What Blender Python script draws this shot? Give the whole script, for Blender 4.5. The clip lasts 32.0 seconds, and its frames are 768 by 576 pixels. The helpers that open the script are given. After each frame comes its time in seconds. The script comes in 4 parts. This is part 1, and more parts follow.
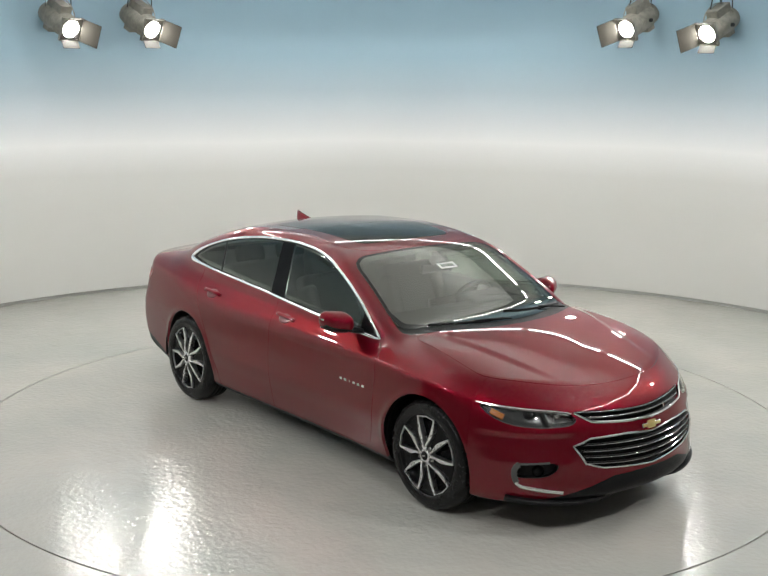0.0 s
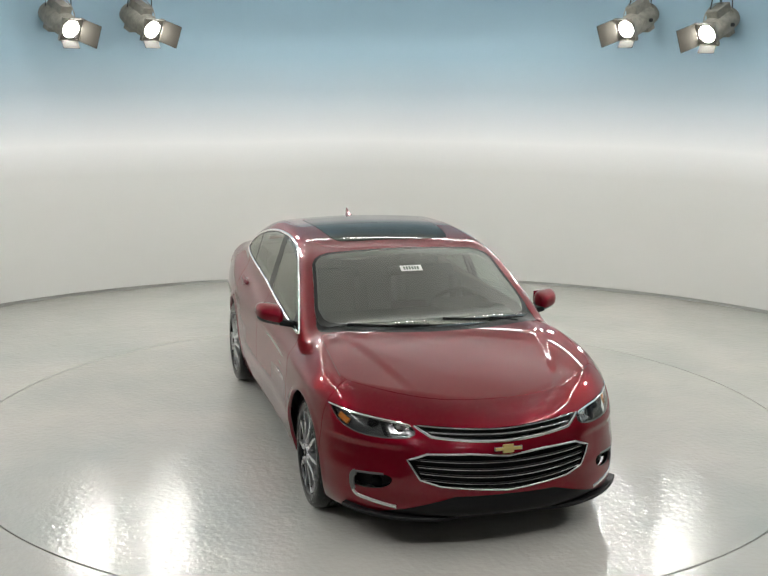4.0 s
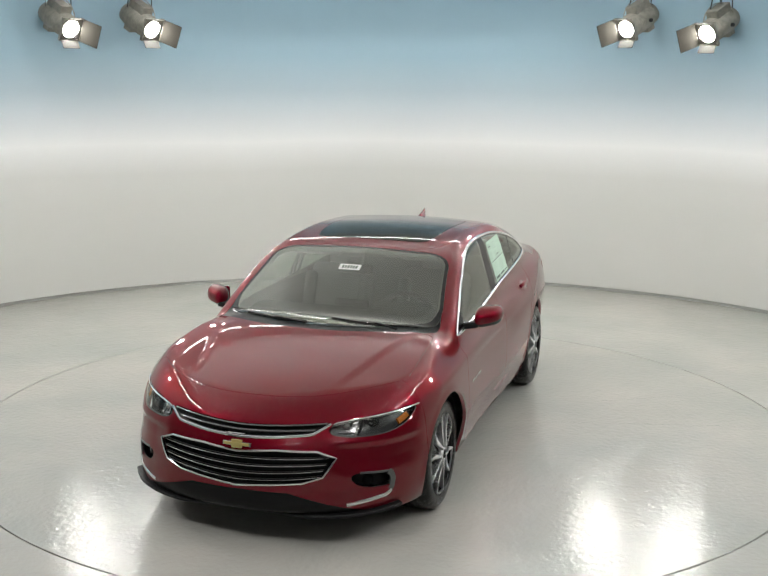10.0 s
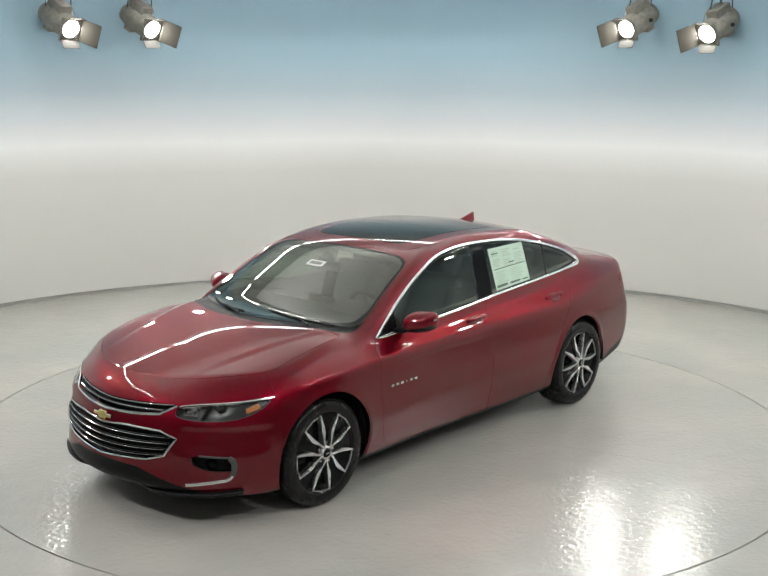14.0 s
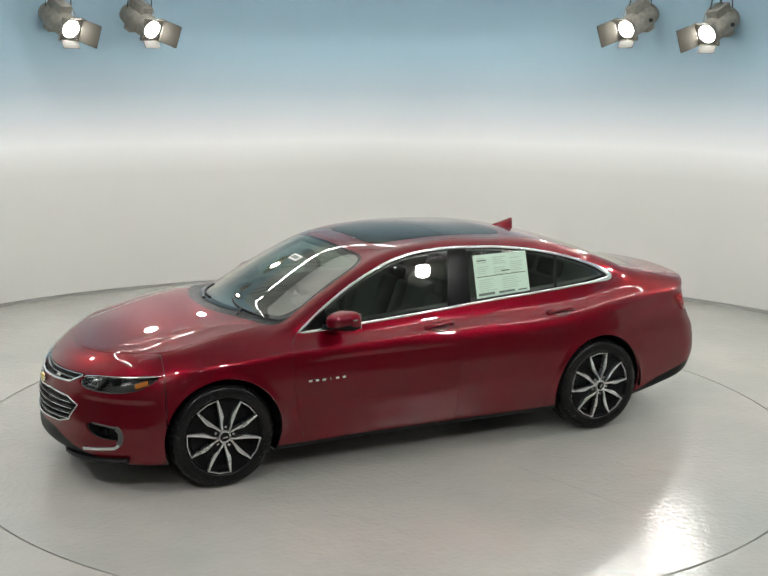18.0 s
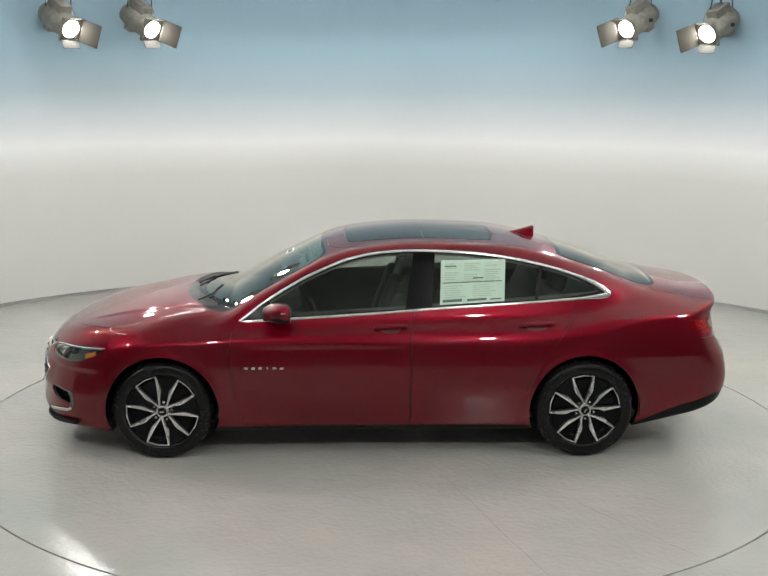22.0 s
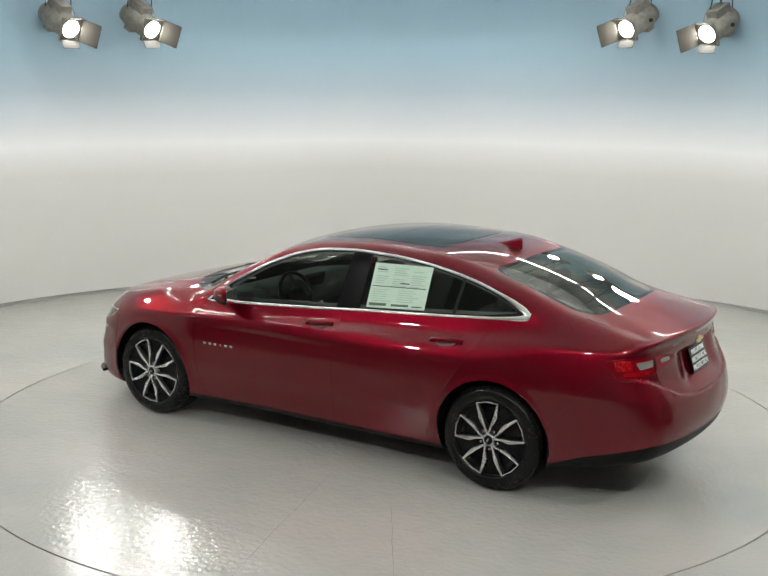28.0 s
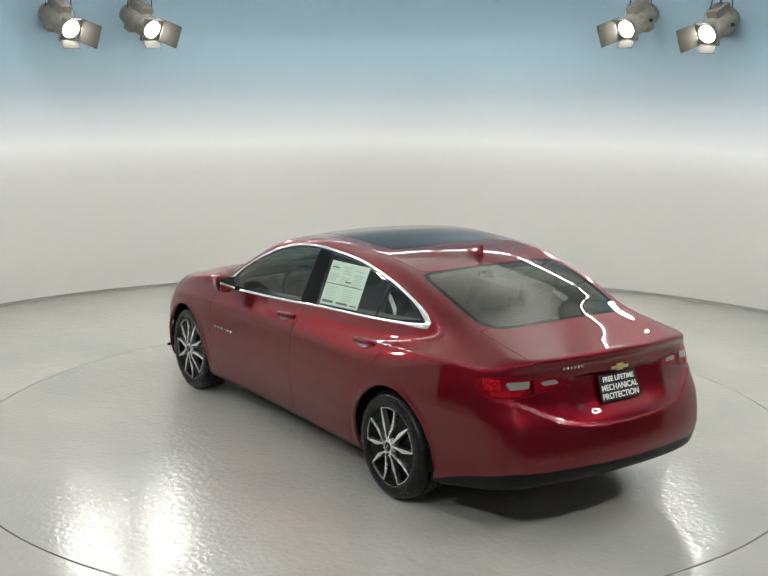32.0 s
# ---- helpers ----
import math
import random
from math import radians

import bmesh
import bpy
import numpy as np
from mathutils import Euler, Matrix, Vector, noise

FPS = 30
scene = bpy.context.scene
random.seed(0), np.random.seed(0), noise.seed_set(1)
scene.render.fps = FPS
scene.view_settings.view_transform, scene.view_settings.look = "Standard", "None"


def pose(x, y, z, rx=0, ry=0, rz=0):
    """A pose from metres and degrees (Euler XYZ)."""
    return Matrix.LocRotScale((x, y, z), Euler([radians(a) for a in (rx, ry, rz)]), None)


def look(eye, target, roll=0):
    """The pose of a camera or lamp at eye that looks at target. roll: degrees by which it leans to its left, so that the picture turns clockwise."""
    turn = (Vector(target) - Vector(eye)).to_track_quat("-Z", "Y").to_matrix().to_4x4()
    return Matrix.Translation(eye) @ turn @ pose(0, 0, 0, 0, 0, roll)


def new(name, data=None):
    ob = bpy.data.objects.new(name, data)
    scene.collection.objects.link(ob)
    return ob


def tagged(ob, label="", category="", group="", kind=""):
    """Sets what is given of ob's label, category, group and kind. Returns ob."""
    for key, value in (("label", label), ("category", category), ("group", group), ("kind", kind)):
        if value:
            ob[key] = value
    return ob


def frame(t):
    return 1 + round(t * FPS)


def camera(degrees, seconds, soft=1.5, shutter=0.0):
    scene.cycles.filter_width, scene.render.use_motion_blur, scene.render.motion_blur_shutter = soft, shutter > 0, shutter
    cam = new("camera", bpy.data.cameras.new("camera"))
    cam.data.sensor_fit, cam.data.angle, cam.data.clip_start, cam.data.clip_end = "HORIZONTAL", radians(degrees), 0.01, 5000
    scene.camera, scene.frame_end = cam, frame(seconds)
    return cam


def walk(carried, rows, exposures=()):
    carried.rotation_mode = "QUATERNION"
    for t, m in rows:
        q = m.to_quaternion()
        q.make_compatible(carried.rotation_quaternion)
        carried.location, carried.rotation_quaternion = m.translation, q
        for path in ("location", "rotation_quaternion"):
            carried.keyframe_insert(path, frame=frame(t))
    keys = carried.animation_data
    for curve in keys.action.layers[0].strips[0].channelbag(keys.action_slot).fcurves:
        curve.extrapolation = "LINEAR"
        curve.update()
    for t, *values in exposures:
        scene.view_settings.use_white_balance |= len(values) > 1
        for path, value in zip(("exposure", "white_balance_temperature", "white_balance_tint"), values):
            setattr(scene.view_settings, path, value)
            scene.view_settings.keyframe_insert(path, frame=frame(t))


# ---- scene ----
# ---------------- camera ----------------
cam = camera(37.95, 32.0)
EYE = pose(0, -8.043, 2.604, 90 - 11.30, 0, 0.04) @ pose(0, 0, 0, 0, 0, 0.52)
walk(cam, [(0, EYE), (32, EYE)], [(0, 0.0), (32, 0.0)])

# ---------------- world and lights ----------------
world = bpy.data.worlds.new("studio_dark")
world.use_nodes = True
world.node_tree.nodes["Background"].inputs[0].default_value = (0.5, 0.5, 0.5, 1)
world.node_tree.nodes["Background"].inputs[1].default_value = 0.01
scene.world = world
STRIP_POWER = 84.0
UPLIGHT_POWER = 37.0
LENS_POWER = 275.0

WALL_R = 5.60
RING_R = 3.0
CEILING = 5.2


# ---------------- materials ----------------
def material(name, colour, rough=0.5, metal=0.0, coat=0.0, spec=0.5, grain=0.0, size=40.0, bump=0.0, bsize=200.0):
    """A painted, plastic or metal surface; grain: how far noise moves its colour and gloss; bump: fine relief."""
    m = bpy.data.materials.new(name)
    m.use_nodes = True
    nt = m.node_tree
    b = nt.nodes["Principled BSDF"]
    b.inputs["Base Color"].default_value = (*colour, 1)
    b.inputs["Roughness"].default_value = rough
    b.inputs["Metallic"].default_value = metal
    b.inputs["Coat Weight"].default_value = coat
    b.inputs["Coat Roughness"].default_value = 0.015
    b.inputs["Specular IOR Level"].default_value = spec
    if grain or bump:
        tc = nt.nodes.new("ShaderNodeTexCoord")
    if grain:
        n1, n2 = nt.nodes.new("ShaderNodeTexNoise"), nt.nodes.new("ShaderNodeTexNoise")
        n1.inputs["Scale"].default_value, n2.inputs["Scale"].default_value = size, size / 14
        n1.inputs["Detail"].default_value = n2.inputs["Detail"].default_value = 4
        add = nt.nodes.new("ShaderNodeMath")
        add.operation = "ADD"
        r = nt.nodes.new("ShaderNodeMapRange")
        r.inputs[1].default_value, r.inputs[2].default_value = 0.6, 1.4
        r.inputs[3].default_value, r.inputs[4].default_value = 1 - grain, 1 + grain
        mix = nt.nodes.new("ShaderNodeVectorMath")
        mix.operation = "SCALE"
        mix.inputs[0].default_value = colour
        for n in (n1, n2):
            nt.links.new(tc.outputs["Object"], n.inputs["Vector"])
        nt.links.new(n1.outputs[0], add.inputs[0])
        nt.links.new(n2.outputs[0], add.inputs[1])
        nt.links.new(add.outputs[0], r.inputs[0])
        nt.links.new(r.outputs[0], mix.inputs["Scale"])
        nt.links.new(mix.outputs[0], b.inputs["Base Color"])
        mr = nt.nodes.new("ShaderNodeMath")
        mr.operation = "MULTIPLY"
        mr.inputs[1].default_value = rough
        nt.links.new(r.outputs[0], mr.inputs[0])
        nt.links.new(mr.outputs[0], b.inputs["Roughness"])
    if bump:
        n3, bp = nt.nodes.new("ShaderNodeTexNoise"), nt.nodes.new("ShaderNodeBump")
        n3.inputs["Scale"].default_value = bsize
        n3.inputs["Detail"].default_value = 3
        bp.inputs["Strength"].default_value = bump
        bp.inputs["Distance"].default_value = 0.002
        nt.links.new(tc.outputs["Object"], n3.inputs["Vector"])
        nt.links.new(n3.outputs[0], bp.inputs["Height"])
        nt.links.new(bp.outputs[0], b.inputs["Normal"])
    return m


def bsdf(m):
    return m.node_tree.nodes["Principled BSDF"]


def glow(name, colour, strength):
    m = material(name, (0.8, 0.8, 0.8), 0.4)
    bsdf(m).inputs["Emission Color"].default_value = (*colour, 1)
    bsdf(m).inputs["Emission Strength"].default_value = strength
    return m


def pane_material(name, tint, base=0.05, rough=0.0):
    """Thin tinted glass: what lies behind it, tinted, with a gloss that grows to the edge of sight."""
    m = bpy.data.materials.new(name)
    m.use_nodes = True
    nt = m.node_tree
    nt.nodes.remove(nt.nodes["Principled BSDF"])
    out = nt.nodes["Material Output"]
    lw, pw, rg, tr, gl, mx = (nt.nodes.new("ShaderNode" + k) for k in ("LayerWeight", "Math", "MapRange", "BsdfTransparent", "BsdfGlossy", "MixShader"))
    lw.inputs["Blend"].default_value = 0.5
    pw.operation, pw.inputs[1].default_value = "POWER", 4.5
    rg.inputs[3].default_value, rg.inputs[4].default_value = base, 1.0
    tr.inputs["Color"].default_value = (*tint, 1)
    gl.inputs["Roughness"].default_value = rough
    gl.inputs["Color"].default_value = (1.0, 1.0, 0.93, 1)
    nt.links.new(lw.outputs["Facing"], pw.inputs[0])
    nt.links.new(pw.outputs[0], rg.inputs[0])
    nt.links.new(rg.outputs[0], mx.inputs[0])
    nt.links.new(tr.outputs[0], mx.inputs[1])
    nt.links.new(gl.outputs[0], mx.inputs[2])
    nt.links.new(mx.outputs[0], out.inputs["Surface"])
    return m


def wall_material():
    """White emulsion, pale blue above head height, with a lit band coloured in."""
    m = material("backdrop_paint_lit_band", (0.78, 0.77, 0.73), 0.65)
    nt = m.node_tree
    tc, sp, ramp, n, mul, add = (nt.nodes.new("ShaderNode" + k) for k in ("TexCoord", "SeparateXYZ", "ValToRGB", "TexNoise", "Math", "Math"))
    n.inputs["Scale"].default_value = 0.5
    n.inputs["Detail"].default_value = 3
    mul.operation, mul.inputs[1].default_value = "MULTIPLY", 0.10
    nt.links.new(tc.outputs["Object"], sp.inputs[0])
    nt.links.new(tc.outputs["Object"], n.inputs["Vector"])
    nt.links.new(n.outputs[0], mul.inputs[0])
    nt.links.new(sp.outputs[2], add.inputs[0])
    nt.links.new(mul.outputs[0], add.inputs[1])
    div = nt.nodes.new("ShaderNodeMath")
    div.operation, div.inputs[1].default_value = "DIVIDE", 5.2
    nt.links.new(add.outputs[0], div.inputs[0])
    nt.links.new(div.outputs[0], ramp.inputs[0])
    # paler stop at 1.70 m: lamp light put into the colour
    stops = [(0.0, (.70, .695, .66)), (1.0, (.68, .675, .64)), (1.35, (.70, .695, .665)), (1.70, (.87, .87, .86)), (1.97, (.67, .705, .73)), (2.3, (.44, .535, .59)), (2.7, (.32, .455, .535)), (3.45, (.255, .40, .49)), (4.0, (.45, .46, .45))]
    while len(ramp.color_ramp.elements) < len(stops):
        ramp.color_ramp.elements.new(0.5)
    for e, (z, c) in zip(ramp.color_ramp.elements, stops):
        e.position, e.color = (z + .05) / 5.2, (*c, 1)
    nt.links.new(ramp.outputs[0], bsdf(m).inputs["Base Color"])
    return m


def floor_material():
    """Poured epoxy: soft clouds in its colour, a slight orange peel in its gloss."""
    m = material("grey_epoxy", (0.40, 0.395, 0.36), 0.14)
    nt = m.node_tree
    tc, n1, n2, r, mix, n3, n4, add, bp = (nt.nodes.new("ShaderNode" + k) for k in ("TexCoord", "TexNoise", "TexNoise", "MapRange", "Mix", "TexNoise", "TexNoise", "Math", "Bump"))
    n1.inputs["Scale"].default_value, n1.inputs["Detail"].default_value = 0.9, 6
    n2.inputs["Scale"].default_value, n2.inputs["Detail"].default_value = 1.7, 5
    r.inputs[1].default_value, r.inputs[2].default_value = 0.3, 0.7
    mix.data_type = "RGBA"
    mix.inputs[6].default_value, mix.inputs[7].default_value = (.475, .448, .412, 1), (.372, .384, .357, 1)
    n3.inputs["Scale"].default_value, n3.inputs["Detail"].default_value = 26, 3
    n4.inputs["Scale"].default_value, n4.inputs["Detail"].default_value = 7, 2
    add.operation = "MULTIPLY_ADD"
    add.inputs[1].default_value = 0.8
    bp.inputs["Strength"].default_value, bp.inputs["Distance"].default_value = 1.0, 0.0034
    for n in (n1, n2, n3, n4):
        nt.links.new(tc.outputs["Object"], n.inputs["Vector"])
    nt.links.new(n1.outputs[0], r.inputs[0])
    nt.links.new(r.outputs[0], mix.inputs[0])
    nt.links.new(mix.outputs[2], bsdf(m).inputs["Base Color"])
    nt.links.new(n4.outputs[0], add.inputs[0])
    nt.links.new(n3.outputs[0], add.inputs[2])
    nt.links.new(add.outputs[0], bp.inputs["Height"])
    nt.links.new(bp.outputs[0], bsdf(m).inputs["Normal"])
    return m


PAINT = material("red_metallic_paint", (0.146, 0.0006, 0.0085), 0.37, 0.74, 1.0)
bsdf(PAINT).inputs["Coat IOR"].default_value = 1.5
bsdf(PAINT).inputs["Specular Tint"].default_value = (0.45, 0.01, 0.05, 1)
# darker red puts the shade of the handle hollow into the colour
PAINTDARK = material("red_paint_recess_shade", (0.10, 0.003, 0.008), 0.35, 0.4, 1.0)
FLOOR = floor_material()
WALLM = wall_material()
FOOTSHADE = material("grey_foot_shade", (0.42, 0.42, 0.395), 0.7, grain=0.1, size=10)
CEILM = material("ceiling_paint", (0.84, 0.84, 0.83), 0.8, grain=0.05, size=8)
ROOMM = material("grey_room_paint", (0.58, 0.58, 0.56), 0.8, grain=0.05, size=8)
BLACK = material("black_plastic", (0.006, 0.006, 0.0065), 0.45, spec=0.15, grain=0.25, size=60, bump=0.15, bsize=500)
GLOSSBLACK = material("gloss_black", (0.006, 0.006, 0.0065), 0.12, spec=0.1)
RUBBER = material("tyre_rubber", (0.008, 0.008, 0.0085), 0.25, spec=0.22, grain=0.25, size=50, bump=0.1, bsize=300)
ALLOY = material("machined_alloy", (0.78, 0.78, 0.79), 0.28, 1.0, grain=0.08, size=80)
CHROME = material("chrome", (0.70, 0.70, 0.71), 0.08, 1.0)
SATIN = material("satin_silver", (0.20, 0.20, 0.20), 0.35, 0.3)
SATINB = material("silver_trim", (0.085, 0.084, 0.082), 0.4, 0.3)
BRIGHT = material("bright_trim", (0.92, 0.92, 0.92), 0.16, 1.0)
GRILLEBAR = material("grille_bar", (0.30, 0.30, 0.31), 0.2, 0.9)
GOLD = material("gold_emblem", (0.62, 0.50, 0.20), 0.3, 0.7)
TRIM = material("cabin_trim", (0.055, 0.057, 0.058), 0.75, grain=0.15, size=30)
HEADLINER = material("headliner_fabric", (0.20, 0.20, 0.19), 0.9)
CARPET = material("cabin_carpet", (0.03, 0.031, 0.032), 0.95, grain=0.3, size=80)
SEAT = material("seat_fabric", (0.085, 0.088, 0.087), 0.85, grain=0.05, size=6)
DASH = material("dashboard_plastic", (0.035, 0.037, 0.039), 0.7, grain=0.06, size=8)
WSGLASS = pane_material("windshield_glass", (0.27, 0.35, 0.30), 0.15)
REARGLASS = pane_material("rear_glass", (0.25, 0.295, 0.27), 0.085)
SIDEGLASS = pane_material("side_glass", (0.58, 0.64, 0.60), 0.06)
ROOFGLASS = material("roof_glass", (0.024, 0.025, 0.021), 0.03, spec=0.14)
bsdf(ROOFGLASS).inputs["Specular Tint"].default_value = (1.0, 0.80, 0.55, 1)
FRIT = material("black_glass_border", (0.010, 0.011, 0.011), 0.05, spec=0.35)
CLEAR = pane_material("lamp_lens", (0.95, 0.96, 0.96), 0.03)
CLEARLENS = material("clear_lamp_window", (0.19, 0.18, 0.17), 0.2, coat=0.4)
LAMPDARK = material("lamp_housing", (0.028, 0.029, 0.030), 0.25, spec=0.3)
REFLECTOR = material("lamp_reflector", (0.17, 0.17, 0.175), 0.22, 0.9, bump=0.5, bsize=60)
AMBER = material("amber_lens", (0.40, 0.125, 0.015), 0.2, coat=0.8)
TAILRED = material("tail_lamp_red", (0.15, 0.0003, 0.004), 0.10, spec=0.35, coat=0.2)
TAILBRIGHT = material("tail_lamp_reflector", (0.27, 0.0006, 0.004), 0.25, spec=0.3, grain=0.3, size=60)
TAILDARK = material("tail_lamp_dark", (0.045, 0.0005, 0.002), 0.12, spec=0.4)
MIRROR = material("mirror_glass", (0.9, 0.9, 0.9), 0.01, 1.0)
PAPER = material("sheet_paper", (0.52, 0.68, 0.56), 0.7, grain=0.04, size=30)
PAPERW = material("white_label", (0.80, 0.81, 0.79), 0.6)
PRINT = material("pale_print", (0.40, 0.52, 0.43), 0.7)
PRINTDARK = material("dark_print", (0.12, 0.16, 0.13), 0.7)
PLATEBLACK = material("plate_black", (0.008, 0.008, 0.009), 0.4)
CANM = material("spot_housing", (0.215, 0.205, 0.175), 0.6, 0.1, grain=0.5, size=22)
# paler copy of the flap metal, with lens light put into its colour
LEAFW = material("barn_door_lit", (0.045, 0.045, 0.042), 0.9, spec=0.02)
LEAF = material("barn_door", (0.021, 0.020, 0.017), 0.9, spec=0.02, grain=0.15, size=20)
CABLE = material("black_cable", (0.03, 0.03, 0.03), 0.6)
GAPM = material("dark_joint", (0.03, 0.03, 0.028), 0.8)
STRIP = glow("strip_light", (0.998, 1.0, 0.985), STRIP_POWER)
# unseen upward glow, added to brighten the ceiling
UPLIGHT = glow("added_uplight", (0.998, 1.0, 0.985), UPLIGHT_POWER)
LENS = glow("spot_lens", (1.0, 0.97, 0.92), LENS_POWER)
FRONT_LENS = glow("front_spot_lens", (0.975, 0.975, 0.945), LENS_POWER * 2.2)


# ---------------- mesh helpers ----------------
def raw(name, verts, faces, mat, parent=None, label="", normals=None, smooth=True):
    me = bpy.data.meshes.new(name)
    me.from_pydata([tuple(v) for v in verts], [], [tuple(f) for f in faces])
    me.materials.append(mat)
    if smooth:
        me.polygons.foreach_set("use_smooth", [True] * len(me.polygons))
    if normals is not None and len(verts):
        me.normals_split_custom_set_from_vertices([tuple(n) for n in normals])
    ob = new(name, me)
    if parent:
        ob.parent = parent
    if label:
        tagged(ob, label)
    return ob


def part(name, bm, mat, parent=None, label="", smooth=False):
    me = bpy.data.meshes.new(name)
    bm.to_mesh(me)
    bm.free()
    me.materials.append(mat)
    if smooth:
        me.polygons.foreach_set("use_smooth", [True] * len(me.polygons))
    ob = new(name, me)
    if parent:
        ob.parent = parent
    if label:
        tagged(ob, label)
    return ob


def lathe(profile, n=64, a0=0.0, a1=2 * math.pi):
    """Verts and faces of a profile of (radius, height) turned about z."""
    full = abs(a1 - a0 - 2 * math.pi) < 1e-6
    m = n if full else n + 1
    verts, faces = [], []
    for i in range(m):
        a = a0 + (a1 - a0) * i / n
        for r, z in profile:
            verts.append((r * math.cos(a), r * math.sin(a), z))
    k = len(profile)
    for i in range(n):
        j = (i + 1) % m
        for q in range(k - 1):
            faces.append((i * k + q, j * k + q, j * k + q + 1, i * k + q + 1))
    return verts, faces


# ---------------- the room ----------------
def room():
    v, f = lathe([(RING_R + 0.006, -0.06), (RING_R + 0.006, -0.001), (RING_R + 0.009, 0.0), (16, 0.0)], 200)
    tagged(raw("floor", v, f, FLOOR, smooth=False), "pale grey glossy epoxy floor round the turntable", "floor", kind="structure")
    v, f = lathe([(RING_R - .1, -.06), (RING_R + .1, -.06)], 120)
    tagged(raw("turntable_pit", v, f, GAPM, smooth=False), "dark joint round the turntable", "joint", kind="structure")
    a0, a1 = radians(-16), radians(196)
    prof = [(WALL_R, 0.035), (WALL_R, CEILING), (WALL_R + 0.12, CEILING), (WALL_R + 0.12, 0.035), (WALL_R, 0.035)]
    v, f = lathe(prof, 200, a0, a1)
    tagged(raw("wall_backdrop", v, f, WALLM), "curved studio wall, white with a coloured-in lit band, pale blue above", "wall", kind="structure")
    # added grey strip: its colour stands for the shade at the wall's foot
    v, f = lathe([(WALL_R + .012, 0.0), (WALL_R + .012, .035), (WALL_R + .11, .035), (WALL_R + .11, 0.0)], 200, a0, a1)
    tagged(raw("baseboard", v, f, FOOTSHADE), "added grey strip for the shade under the curved wall", "baseboard", kind="structure")
    # unseen walls, added to close the room and return light to the car
    for name, cx, cy, sx, sy in (("wall_left", -9, -2, .2, 20), ("wall_right", 9, -2, .2, 20), ("wall_rear", 0, -12, 18, .2), ("wall_far", 0, 8, 18, .2)):
        tagged(part(name, block((sx, sy, CEILING), pose(cx, cy, CEILING / 2)), ROOMM), "plain grey wall, unseen, added round the studio", "wall", kind="structure")
    tagged(part("ceiling", block((18.2, 20.2, .15), pose(0, -2, CEILING + .075)), CEILM), "plain pale studio ceiling", "ceiling", kind="structure")


def turntable():
    top = new("turntable")
    tagged(top, "round pale grey glossy turntable flush with the floor", "turntable")
    v, f = lathe([(.0005, 0.0), (RING_R - .009, 0.0), (RING_R - .006, -.001), (RING_R - .006, -.05)], 200)
    raw("deck", v, f, FLOOR, top, smooth=False)
    # hairline cracks in the coat, wandering a little from their radial lines
    rnd = random.Random(11)
    for deg, r0, r1 in ((105.9, 1.15, 2.97), (123.8, 1.62, 2.97)):
        a, n, off, verts = radians(deg), 26, 0.0, []
        for i in range(n + 1):
            r = r0 + (r1 - r0) * i / n
            off += rnd.uniform(-.004, .004)
            w = .0012 * (.35 + .65 * rnd.random()) * min(1, i / 4, (n - i) / 3 + .2)
            c, s = math.cos(a), math.sin(a)
            verts += [(r * c - (off - w) * s, r * s + (off - w) * c, .0006), (r * c - (off + w) * s, r * s + (off + w) * c, .0006)]
        raw("hairline_crack", verts, [(2 * i, 2 * i + 2, 2 * i + 3, 2 * i + 1)[::-1] for i in range(n)], FLOORJ, top, smooth=False)
    return top


FLOORJ = material("joint_filler", (0.09, 0.088, 0.08), 0.6)


